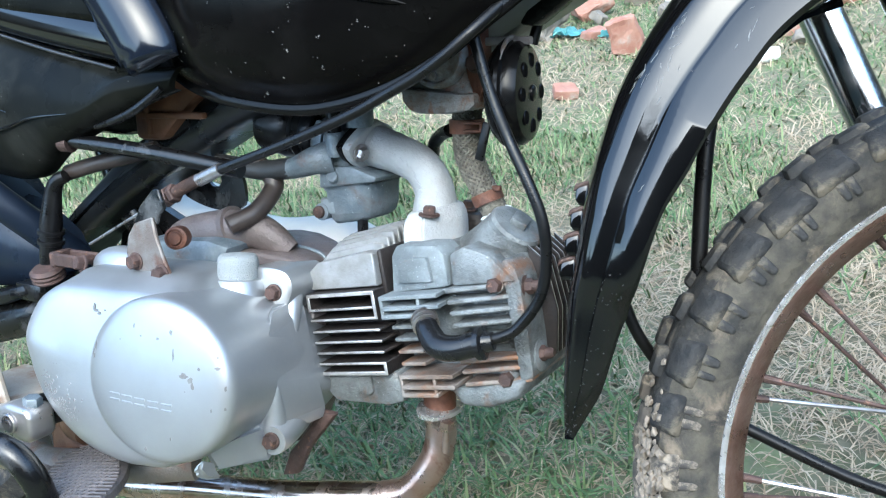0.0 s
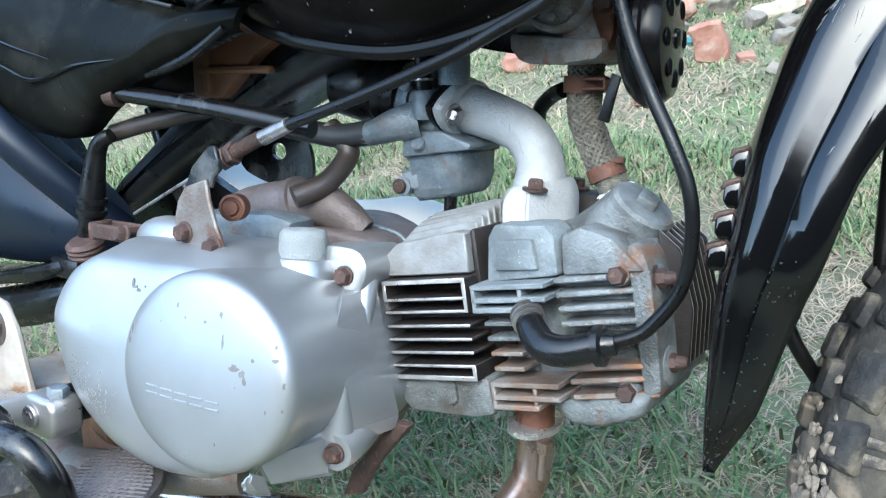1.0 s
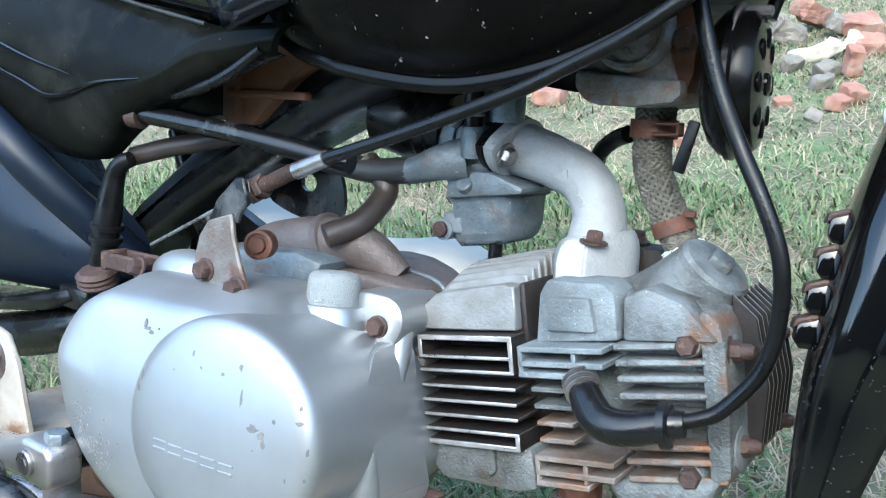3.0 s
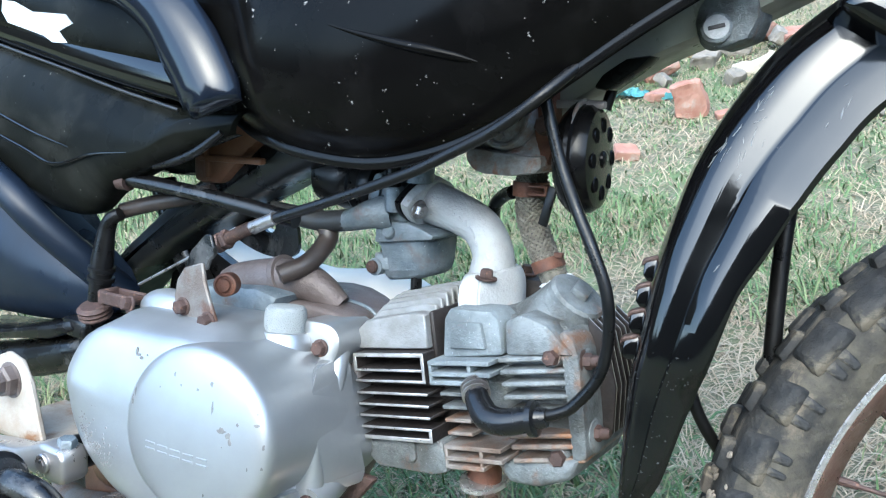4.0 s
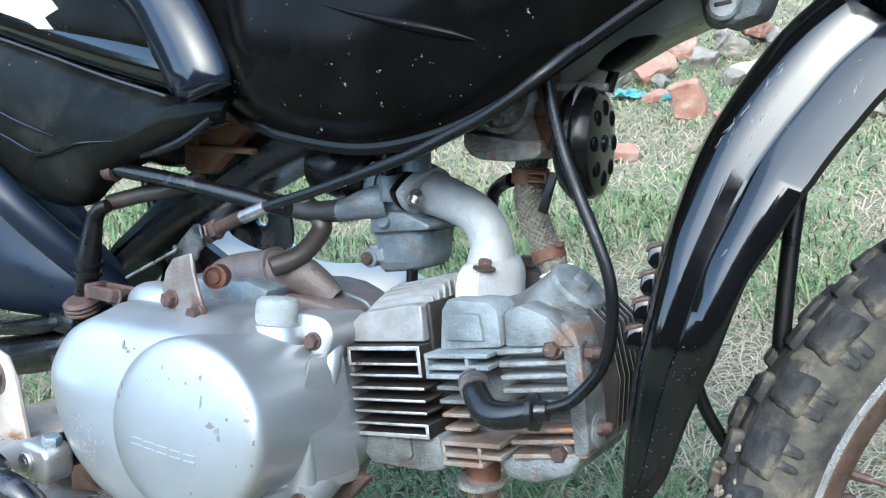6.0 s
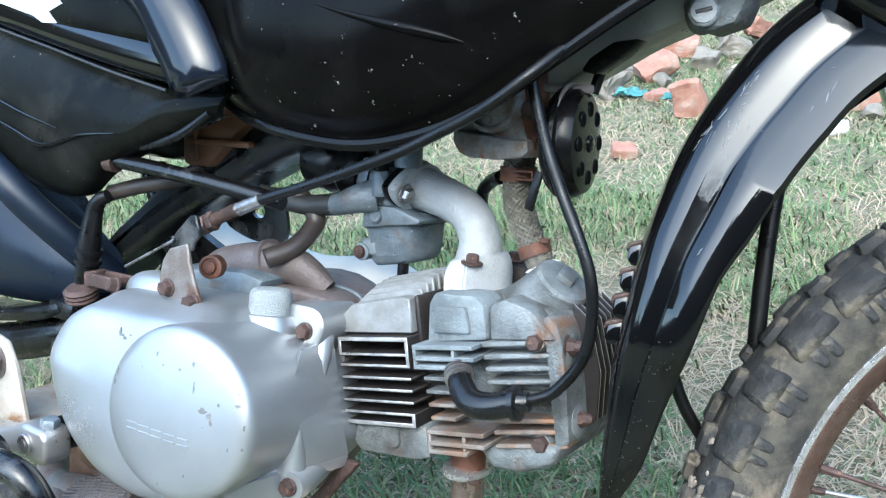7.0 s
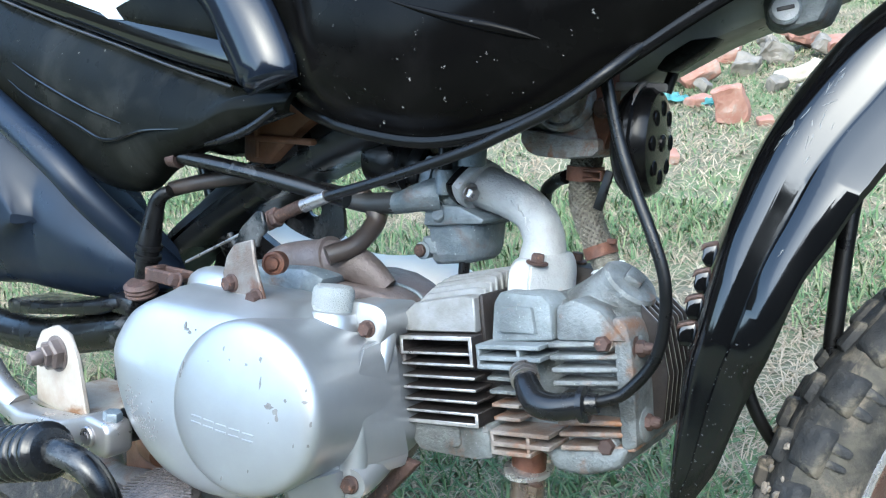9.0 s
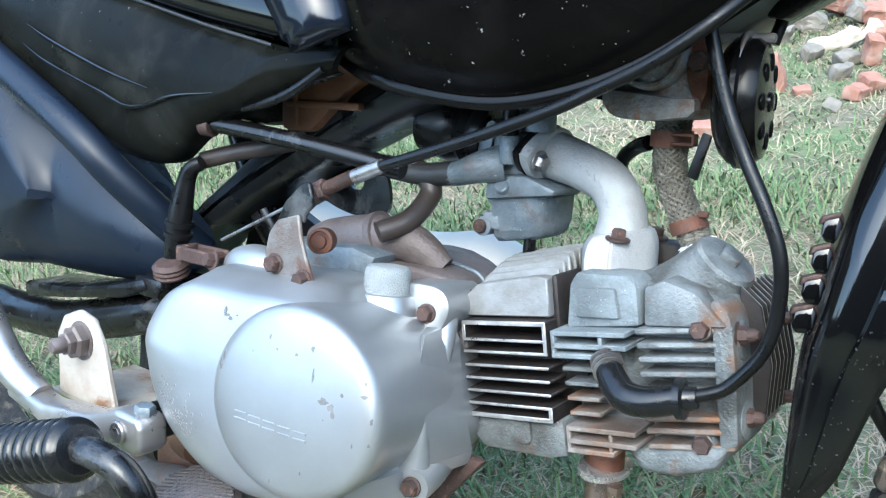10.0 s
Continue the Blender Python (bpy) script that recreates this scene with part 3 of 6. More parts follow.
# cylinder and head, built along their own axis
CY = Matrix.Translation((-0.064, -0.014, 0.3905)) @ Matrix.Rotation(radians(-9.5), 4, "Y")
HY = Matrix.Translation((0, 0.005, 0)) @ CY


def put(bm, m=CY):
    bmesh.ops.transform(bm, matrix=m, verts=bm.verts)
    return bm


def fin(bm, u0, u1, w, y0, y1, thick=0.0026):
    """A thin plate at height w, with its free edge at y0."""
    prism(bm, [(u0, w - thick / 2), (u1, w - thick / 2), (u1, w + thick / 2), (u0, w + thick / 2)], y0, y1, 0.0006, 1)
    return bm


# gives the faces nearest y the second, paler material
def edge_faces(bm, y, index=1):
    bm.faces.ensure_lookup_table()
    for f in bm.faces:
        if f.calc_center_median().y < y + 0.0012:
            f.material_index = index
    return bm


bm = NB()
lathe(bm, [(0.037, -0.055), (0.037, 0.05)], Matrix.Rotation(radians(90), 4, "Y"), 32)
cyl = part("cylinder", put(bm), FIN_DARK, bike, "finned black engine cylinder")
FY = -0.061
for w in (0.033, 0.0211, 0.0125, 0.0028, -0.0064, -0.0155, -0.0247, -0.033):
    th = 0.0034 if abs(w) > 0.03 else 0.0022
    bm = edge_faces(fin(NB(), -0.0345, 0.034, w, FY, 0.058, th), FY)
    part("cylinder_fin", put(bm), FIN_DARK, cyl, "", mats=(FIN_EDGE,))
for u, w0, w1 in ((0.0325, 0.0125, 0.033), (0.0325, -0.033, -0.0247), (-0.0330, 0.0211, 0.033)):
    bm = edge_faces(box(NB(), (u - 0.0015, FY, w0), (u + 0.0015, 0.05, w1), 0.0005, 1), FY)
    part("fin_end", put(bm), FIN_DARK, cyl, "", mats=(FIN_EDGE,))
for k in range(12):
    y = -0.051 if k == 0 else -0.042 + k * 0.0082
    bm = NB()
    up_ = 0.015 * (1 - ((k - 6) / 6) ** 2)
    prism(bm, [(-0.0365, 0.036), (0.0325, 0.036), (0.0325, 0.0625 + up_), (0.024, 0.0640 + up_), (-0.024, 0.0590 + up_), (-0.0365, 0.0500 + up_)], y, y + (0.013 if k == 0 else 0.0030), 0.0010, 1)
    part("top_fin", put(bm), BLOCK, cyl)
bm = NB()
box(bm, (-0.0375, -0.045, 0.034), (0.033, 0.05, 0.054), 0.002)
box(bm, (0.0325, -0.045, 0.028), (0.037, 0.05, 0.064), 0.002)
part("top_block", put(bm), FIN_DARK, cyl)
bm = NB()
prism(bm, [(-0.036, -0.034), (0.037, -0.034), (0.039, -0.060), (0.022, -0.063), (-0.030, -0.060), (-0.038, -0.052)], -0.053, 0.05, 0.004, 2)
prism(bm, [(-0.002, -0.036), (0.012, -0.036), (0.012, -0.050), (0.008, -0.054), (0.002, -0.054), (-0.002, -0.050)], -0.0558, -0.05, 0.002, 2)
part("cylinder_base", put(bm), CAST, cyl)

DIAMOND = [(-0.026, -0.010), (-0.009, -0.038), (0.009, -0.038), (0.024, -0.010), (0.024, 0.010), (0.009, 0.034), (-0.009, 0.034), (-0.026, 0.010)]
# head
bm = NB()
prism(bm, [(0.036, -0.05), (0.040, 0.040), (0.052, 0.062), (0.09, 0.060), (0.100, 0.050), (0.136, 0.052), (0.150, 0.030), (0.148, -0.040), (0.136, -0.060), (0.085, -0.066),
           (0.05, -0.055)], -0.034, 0.045, 0.006, 3)
head = part("cylinder_head", put(bm, HY), CAST, bike, "weathered grey cylinder head with cooling fins")
bm = NB()  # port block, upper rear
prism(bm, [(0.041, 0.028), (0.046, 0.058), (0.052, 0.066), (0.088, 0.063), (0.094, 0.056), (0.094, 0.030)], -0.050, -0.02, 0.0028, 2)
prism(bm, [(0.050, 0.036), (0.054, 0.056), (0.080, 0.055), (0.082, 0.035)], -0.0535, -0.045, 0.002, 2)
put(bm, HY)
loft(bm, [[V(-0.018 + x * k, -0.003 + y * k, z + x * 0.17) for x, y in DIAMOND] for z, k in ((0.430, 1.25), (0.446, 1.10), (0.458, 1.0))])
part("port_block", bm, CAST_PALE, head)
for w0, w1, u0, u1 in ((0.012, 0.027, 0.036, 0.090), (-0.052, -0.037, 0.042, 0.092)):
    bm = NB()  # box-shaped rear fin
    for w in (w0, w1, (w0 + w1) / 2 - 0.001):
        fin(bm, u0, u1 if w != w0 else u1 - 0.016, w, -0.064, 0.05, 0.0035)
    box(bm, (u0, -0.064, w0), (u0 + 0.003, -0.03, w1), 0.0008, 1)
    box(bm, (u1 - 0.02, -0.063, w0), (u1 - 0.017, -0.03, w1), 0.0008, 1)
    part("box_fin", put(bm, HY), CAST_PALE if w0 > 0 else CAST_RUSTY, head)
for k, w in enumerate((0.002, -0.008, -0.018, -0.028)):
    bm = fin(NB(), 0.040 + 0.001 * k, 0.066, w, -0.058, 0.05, 0.003)
    part("head_fin", put(bm, HY), CAST_RUSTY if k > 1 else CAST, head)
for k, w in enumerate((0.028, 0.019, 0.010, 0.0005, -0.010, -0.028, -0.036, -0.046)):
    bm = NB()
    u0, u1, yy = 0.093 + 0.0005 * k, 0.151 - 0.0004 * k, -0.056
    prism(bm, [(u0, w - 0.0018), (u1, w - 0.0018), (u1, w + 0.0018), (u0, w + 0.0018)], yy, 0.05, 0.0009, 1)
    for v in bm.verts:
        if v.co.y < yy + 0.003 and v.co.x > u1 - 0.01:
            v.co.y += 0.012
    part("head_fin", put(bm, HY), CAST_RUSTY if w < -0.02 else CAST, head)
bm = NB()  # sloping upper flank and lower belly
prism(bm, [(0.096, 0.030), (0.098, 0.055), (0.112, 0.060), (0.132, 0.052), (0.150, 0.030)], -0.049, -0.02, 0.003, 2)
part("head_flank", put(bm, HY), CAST, head)
bm = NB()
prism(bm, [(0.075, -0.048), (0.146, -0.044), (0.138, -0.060), (0.11, -0.068), (0.086, -0.066)], -0.050, 0.04, 0.006, 3)
part("head_belly", put(bm, HY), CAST, head)
bm = NB()  # round valve cap on top
m = aim((0.057, -0.012, 0.474), (0.59, -0.10, 0.80))
lathe(bm, [(0.034, -0.04), (0.027, -0.018), (0.0235, -0.004), (0.0225, 0.000)], m, 32)
part("cap_seat", bm, CAST, head)
bm = NB()
lathe(bm, [(0.0225, 0.000), (0.0225, 0.004), (0.0205, 0.0065), (0.010, 0.0075)], m, 32)
box(bm, (-0.0075, -0.0065, 0.006), (0.0075, 0.0065, 0.0125), 0.0012, 2, m @ Matrix.Rotation(0.4, 4, "Z"))
part("valve_cap", bm, CAST, head, "round grey valve cap with rust stains")
bm = NB()  # front plate carrying the nuts, and the ribbed cover before it
prism(bm, [(0.139, -0.048), (0.151, -0.044), (0.1525, -0.010), (0.1525, 0.030), (0.150, 0.040), (0.144, 0.047), (0.139, 0.046)], -0.046, 0.04, 0.003, 2)
fc = part("head_front_plate", put(bm, HY), CAST, head)
for w in (0.0194, -0.0314):
    bm = NB()
    lathe(bm, [(0.0125, -0.012), (0.0125, 0.001), (0.011, 0.002)], Matrix.Translation((0.1515, -0.0295, w)) @ Matrix.Rotation(radians(90), 4, "Y"), 20)
    part("nut_lobe", put(bm, HY), CAST, fc)
bm = NB()
prism(bm, [(0.148, -0.040), (0.155, -0.034), (0.159, 0.0), (0.156, 0.036), (0.148, 0.046)], -0.014, 0.036, 0.003, 2)
part("ribbed_cover", put(bm, HY), FIN_DARK, fc)
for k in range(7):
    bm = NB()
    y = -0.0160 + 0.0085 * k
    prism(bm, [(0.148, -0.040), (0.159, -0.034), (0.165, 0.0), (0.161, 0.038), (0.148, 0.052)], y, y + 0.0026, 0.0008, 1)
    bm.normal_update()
    # forward faces of the rib take the pale edge material
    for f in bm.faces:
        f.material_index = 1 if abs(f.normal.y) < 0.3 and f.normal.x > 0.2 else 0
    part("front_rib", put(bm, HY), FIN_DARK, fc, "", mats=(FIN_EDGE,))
ux = (math.cos(radians(10)), 0, math.sin(radians(10)))
for p in ((0.0815, -0.0450, 0.439), (0.0890, -0.0400, 0.3865), (0.083, 0.018, 0.438), (0.091, 0.018, 0.386)):
    bm = NB()
    lathe(bm, [(0.0085, -0.004), (0.0085, 0.001)], aim(p, ux), 20)
    hexbolt(bm, p, ux, 0.0105, 0.007, 0.0082)
    lathe(bm, [(0.0045, 0.006), (0.0042, 0.011), (0.0025, 0.0135)], aim(p, ux), 14)
    part("cap_nut", bm, RUST, fc, "rusty dome nut")
for p in ((0.0625, -0.0570, 0.4410), (0.0705, -0.0550, 0.3680)):
    bm = NB()
    lathe(bm, [(0.0085, -0.012), (0.0066, 0.0)], aim(p, (0.05, -1, 0.1)), 18)
    part("bolt_boss", bm, CAST, head)
    part("bolt", hexbolt(NB(), p, (0.05, -1, 0.1), 0.0105, 0.006), RUST, head, "rusty bolt")

# spark plug cap and lead
bm = NB()
lathe(bm, [(0.017, -0.03), (0.016, -0.012), (0.0135, -0.008)], aim((0.0080, -0.0450, 0.4155), (0.3, -1, -0.3)), 24)
part("plug_well", bm, FIN_DARK, head)
bm = NB()
tube(bm, [(0.0060, -0.0680, 0.4135), (0.0143, -0.0780, 0.4090), (0.0220, -0.0840, 0.4030), (0.0315, -0.0880, 0.3985), (0.0460, -0.0880, 0.3990), (0.0650, -0.0840, 0.4050)],
     [0.0084, 0.0088, 0.0096, 0.0100, 0.0097, 0.0090], 20, 6)
lathe(bm, [(0.0095, -0.002), (0.0125, -0.001), (0.0125, 0.003), (0.0095, 0.004)], aim((0.0630, -0.0840, 0.4040), (1, 0.1, 0.2)), 20)
tube(bm, [(0.0640, -0.0840, 0.4045), (0.0730, -0.0820, 0.4065)], [0.0085, 0.0068], 16, 2)
plug = part("spark_plug_cap", bm, BLACK_PLASTIC, bike, "black rubber spark plug cap")
bm = NB()
for k in range(3):
    lathe(bm, [(0.0080, -0.0010), (0.0106, -0.0006), (0.0106, 0.0006), (0.0080, 0.0010)], aim((0.0085 + 0.0028 * k, -0.0712 - 0.0033 * k, 0.4122 - 0.0015 * k), (0.65, -0.75, -0.35)), 24)
part("metal_ring", bm, STEEL, plug)
bm = NB()
tube(bm, [(0.0680, -0.0830, 0.4065), (0.0800, -0.0805, 0.4105), (0.0909, -0.0775, 0.4179), (0.1067, -0.0755, 0.4408), (0.1122, -0.0765, 0.4682), (0.1104, -0.0785, 0.4963), (0.0998, -0.0780, 0.5223),
          (0.0851, -0.0745, 0.5482), (0.0711, -0.0720, 0.5768), (0.0612, -0.0715, 0.6059), (0.0546, -0.0690, 0.6300), (0.0520, -0.0480, 0.6500)], 0.0042, 12, 8)
part("ignition_lead", bm, RUBBER, bike, "black ignition lead")

# intake manifold
bm = NB()
b = NB()
loft(b, [[V(-0.018 + x * k, -0.003 + y * k, z + x * 0.17) for x, y in DIAMOND] for z, k in ((0.458, 1.0), (0.474, 1.0), (0.482, 0.93), (0.487, 0.80))])
bmesh.ops.bevel(b, geom=b.edges[:], offset=0.0014, segments=2, affect="EDGES")
join(bm, b)
tube(bm, [(-0.019, -0.005, 0.478), (-0.0185, -0.005, 0.500), (-0.030, -0.005, 0.519), (-0.052, -0.005, 0.529), (-0.078, -0.005, 0.536)], [0.019, 0.0165, 0.016, 0.0165, 0.018], 24, 8)
mani = part("intake_manifold", bm, MANIFOLD, bike, "white-silver curved intake manifold")
for k in range(7):
    f = 0.10 + 0.115 * k
    a, b_ = V(-0.058, -0.0205, 0.531), V(-0.0215, -0.0215, 0.497)
    p = a.lerp(b_, f) + V(0.0075, 0, 0.0075) * math.sin(f * math.pi)
    bm = NB()
    box(bm, (-0.0026, -0.0006, -0.0008), (0.0026, 0.0006, 0.0008), 0.0003, 1, Matrix.Translation(p) @ Matrix.Rotation(0.9 + 0.5 * (k % 2), 4, "Y"))
    part("cast_mark", bm, MANIFOLD, mani)
fd = (-0.95, 0, 0.28)
bm = NB()
m = aim((-0.080, -0.005, 0.536), fd)
b = NB()
lathe(b, [(0.02, -0.005), (0.021, -0.004), (0.021, 0.003), (0.020, 0.004)], Matrix(), 40)
for v in b.verts:
    v.co.x *= 1.75 - 0.5 * abs(v.co.y) / 0.021
bmesh.ops.transform(b, matrix=m, verts=b.verts)
join(bm, b)
part("manifold_flange", bm, MANIFOLD, mani)
bm = NB()
b = NB()
lathe(b, [(0.0215, 0.004), (0.0215, 0.008)], Matrix(), 40)
for v in b.verts:
    v.co.x *= 1.78 - 0.5 * abs(v.co.y) / 0.021
bmesh.ops.transform(b, matrix=m, verts=b.verts)
join(bm, b)
part("flange_gasket", bm, RUBBER, mani)
part("bolt", hexbolt(NB(), (-0.0735, -0.030, 0.532), (0.95, -0.1, -0.28), 0.0105, 0.006, 0.008), STEEL, mani, "bright zinc bolt")
part("bolt", hexbolt(NB(), (-0.008, -0.032, 0.485), (0.1, 0, 1), 0.009, 0.007, 0.0085), RUST, mani, "rusty flange bolt")
part("bolt", hexbolt(NB(), (-0.006, 0.029, 0.480), (0.1, 0, 1), 0.009, 0.007, 0.0085), RUST, mani, "dark flange bolt")

# carburettor
bm = NB()
prism(bm, [(-0.120, 0.500), (-0.062, 0.508), (-0.060, 0.512), (-0.085, 0.520), (-0.118, 0.520)], -0.028, 0.034, 0.004, 2)
prism(bm, [(-0.121, 0.516), (-0.088, 0.518), (-0.086, 0.552), (-0.116, 0.550)], -0.026, 0.022, 0.006, 3)
lathe(bm, [(0.017, -0.02), (0.017, 0.012), (0.0185, 0.013), (0.0185, 0.022), (0.016, 0.024)], aim((-0.101, -0.004, 0.552), (-0.05, 0, 1)), 28)
lathe(bm, [(0.021, 0), (0.021, 0.008), (0.018, 0.012), (0.018, 0.03)], aim((-0.118, -0.004, 0.538), (-1, 0, 0.1)), 28)
carb = part("carburettor", bm, ZINC, bike, "blue-grey carburettor with stains")
bm = NB()
b = NB()
for_ring = [(x - 0.0035, y + 0.014) for x, y in ((-0.112, -0.036), (-0.076, -0.036), (-0.066, -0.026), (-0.066, 0.010), (-0.076, 0.020), (-0.112, 0.020), (-0.122, 0.010), (-0.122, -0.026))]
cx, cy = -0.0975, 0.006
rings = [[V(cx + (x - cx) * k, cy + (y - cy) * k, z + (x - cx) * 0.14) for x, y in for_ring] for z, k in ((0.512, 1.06), (0.502, 1.06), (0.5005, 0.97), (0.482, 0.94), (0.474, 0.87), (0.470, 0.74))]
loft(b, rings)
bmesh.ops.bevel(b, geom=[e for e in b.edges if abs((e.verts[0].co - e.verts[1].co).z) > 0.004], offset=0.004, segments=2, affect="EDGES")
join(bm, b)
lathe(bm, [(0.0075, -0.012), (0.0075, 0.004)], aim((-0.1255, -0.016, 0.478), (0, -1, 0)), 16)
box(bm, (-0.127, -0.019, 0.476), (-0.109, -0.008, 0.490), 0.002)
part("float_bowl", bm, ZINC, carb, "grey float bowl", sharp=62)
for p, d in (((-0.127, -0.0215, 0.478), (0, -1, 0)), ((-0.104, -0.029, 0.511), (0, -0.8, 0.6)), ((-0.113, -0.028, 0.521), (0, -1, 0.2)), ((-0.116, -0.027, 0.553), (-0.1, -1, 0.3))):
    bm = NB()
    lathe(bm, [(0.0055, -0.003), (0.0055, 0.001), (0.0045, 0.002)], aim(p, d), 16)
    part("screw", bm, RUST if p[2] < 0.48 else ZINC, carb)
bm = NB()
tube(bm, [(-0.108, -0.022, 0.527), (-0.122, -0.03, 0.524), (-0.140, -0.031, 0.518), (-0.152, -0.031, 0.516)], [0.015, 0.012, 0.0095, 0.009], 16)
part("fuel_inlet", bm, ZINC, carb)
bm = NB()
tube(bm, [(-0.098, -0.030, 0.545), (-0.098, -0.031, 0.560), (-0.097, -0.032, 0.600)], 0.0062, 14)
sl = part("cable_sleeve", bm, RUBBER, carb)
bm = NB()
lathe(bm, [(0.0062, -0.001), (0.0075, -0.0007), (0.0075, 0.0007), (0.0062, 0.001)], aim((-0.098, -0.0305, 0.556), (0, 0, 1)), 18)
part("wire_ring", bm, STEEL, sl)
bm = NB()
lathe(bm, [(0.0085, -0.012), (0.0085, 0.006), (0.007, 0.008)], aim((-0.098, -0.0295, 0.541), (0, -0.1, 1)), 20)
lathe(bm, [(0.0115, 0), (0.0115, 0.020), (0.0105, 0.022)], aim((-0.082, -0.016, 0.552), (0, 0, 1)), 24)
part("top_cap", bm, ZINC, carb)
bm = NB()
tube(bm, [(-0.146, -0.031, 0.517), (-0.175, -0.032, 0.514), (-0.205, -0.035, 0.517), (-0.222, -0.045, 0.521)], [0.0095, 0.009, 0.009, 0.0085], 14)
part("fuel_hose", bm, RUBBER_GREY, bike, "grey rubber fuel hose")
bm = NB()
tube(bm, [(-0.186, -0.03, 0.520), (-0.169, -0.03, 0.507), (-0.1665, -0.035, 0.4960), (-0.1693, -0.055, 0.4807), (-0.1823, -0.075, 0.4716)], 0.0085, 14, 8)
part("breather_hose", bm, RUBBER_BROWN, bike, "brown stained rubber breather hose")
bm = NB()
tube(bm, [(-0.090, -0.008, 0.475), (-0.090, -0.006, 0.455), (-0.083, 0.01, 0.440), (-0.07, 0.03, 0.428)], 0.0048, 12)
part("drain_hose", bm, RUBBER, bike, "thin black drain hose")
bm = NB()
lathe(bm, [(0.024, 0), (0.026, 0.006), (0.024, 0.012), (0.027, 0.018), (0.024, 0.024), (0.028, 0.032), (0.026, 0.06)], aim((-0.130, -0.002, 0.545), (-1, 0, 0.15)), 28)
part("intake_boot", bm, RUBBER, bike, "black ribbed rubber intake boot")

# air valve, braided hose and its pipe
bm = NB()
prism(bm, [(-0.0210, 0.5870), (-0.0200, 0.5770), (0.0300, 0.5750), (0.0395, 0.5800), (0.0350, 0.5890), (0.0300, 0.6120), (0.0300, 0.6400), (-0.0190, 0.6400)], -0.040, 0.030, 0.004, 2)
prism(bm, [(-0.0215, 0.5850), (-0.0210, 0.5750), (-0.0151, 0.5680), (-0.0073, 0.5655), (0.0162, 0.5650), (0.0380, 0.5680), (0.0430, 0.5720), (0.0420, 0.5810), (0.0310, 0.5800)], -0.046, 0.030, 0.003, 2)
valve = part("air_valve", bm, VALVE_GREY, bike, "rusty grey air valve casting")
VM = aim((0.0110, -0.0435, 0.6075), (-0.05, -1, 0.1))
bm = NB()
lathe(bm, [(0.0235, -0.006), (0.0235, 0.0025), (0.0222, 0.0046), (0.0202, 0.0046), (0.0188, 0.0022), (0.015, 0.0026), (0.010, 0.0050), (0.005, 0.0056)], VM, 36)
lid = part("diaphragm_cover", bm, VALVE_GREY, valve)
for k in range(3):
    bm = NB()
    lathe(bm, [(0.0035, 0.003), (0.0035, 0.006), (0.002, 0.0065)], VM @ Matrix.Translation((0.0145 * math.cos(k * 2.1 + 2.6), 0.0145 * math.sin(k * 2.1 + 2.6), 0)), 6)
    part("screw", bm, RUST_GREY, lid)
bm = NB()
lathe(bm, [(0.010, -0.01), (0.010, 0.012), (0.008, 0.016)], aim((0.012, -0.003, 0.574), (0, 0, -1)), 20)
part("valve_spigot", bm, RUST, valve)
bm = NB()
prism(bm, [(0.033, 0.580), (0.042, 0.572), (0.046, 0.584), (0.046, 0.640), (0.029, 0.640), (0.030, 0.600)], -0.038, -0.022, 0.002)
vb = part("valve_bracket", bm, RUST_RED, valve, "dark rusty bracket")
part("bolt", hexbolt(NB(), (0.040, -0.038, 0.602), (0, -1, 0), 0.011, 0.006, 0.0075), RUST, vb)
bm = NB()
hose = [(0.0125, -0.002, 0.566), (0.0115, -0.002, 0.548), (0.013, -0.002, 0.530), (0.021, -0.002, 0.511), (0.030, -0.001, 0.494), (0.034, 0.0, 0.486)]
tube(bm, hose, [0.0108, 0.0106, 0.0104, 0.0100, 0.0094, 0.0092], 24, 10)
bh = part("braided_hose", bm, RUBBER_BROWN, bike, "frayed grey braided hose with rusty clips")
rnd = random.Random(3)
bm = NB()
path = smooth_path(hose, 12)
fr = frames_along(path)
for hand in (1, -1):
    for s in range(14):
        pts = []
        for i in range(0, len(path), 2):
            f = i / (len(path) - 1)
            rad = 0.0110 - 0.0016 * f
            a = hand * f * 10 + s * math.tau / 14
            rad += 0.0005 * math.sin(i * 1.3 + s * 1.57 * (1 if hand > 0 else -1))
            t, sd, u = fr[i]
            pts.append(path[i] + sd * rad * math.cos(a) + u * rad * math.sin(a))
        tube(bm, pts, 0.0013, 5, 1)
part("braid_strand", bm, BRAID, bh)["kind"] = "stuff"
bm = NB()
for end, dr in ((0, 1), (-1, -1)):
    t, sd, u = fr[end]
    for k in range(70):
        a = rnd.uniform(0, math.tau)
        r0 = 0.0105 if end == 0 else 0.0092
        p = path[end] + (sd * math.cos(a) + u * math.sin(a)) * r0
        o = (sd * math.cos(a) + u * math.sin(a)) * rnd.uniform(0.001, 0.005) - t * dr * rnd.uniform(0.002, 0.007) + V(rnd.uniform(-1, 1), rnd.uniform(-1, 1), rnd.uniform(-1, 1)) * 0.0015
        tube(bm, [p + t * dr * 0.003, p, p + o], 0.0005, 3, 1)
part("frayed_end", bm, STICKER, bh, "pale frayed threads")["kind"] = "stuff"


def clip(p, d, r, wide, mat):
    bm = NB()
    lathe(bm, [(r - 0.001, -wide / 2), (r + 0.0008, -wide / 2), (r + 0.0008, wide / 2), (r - 0.001, wide / 2)], aim(p, d), 28)
    return bm


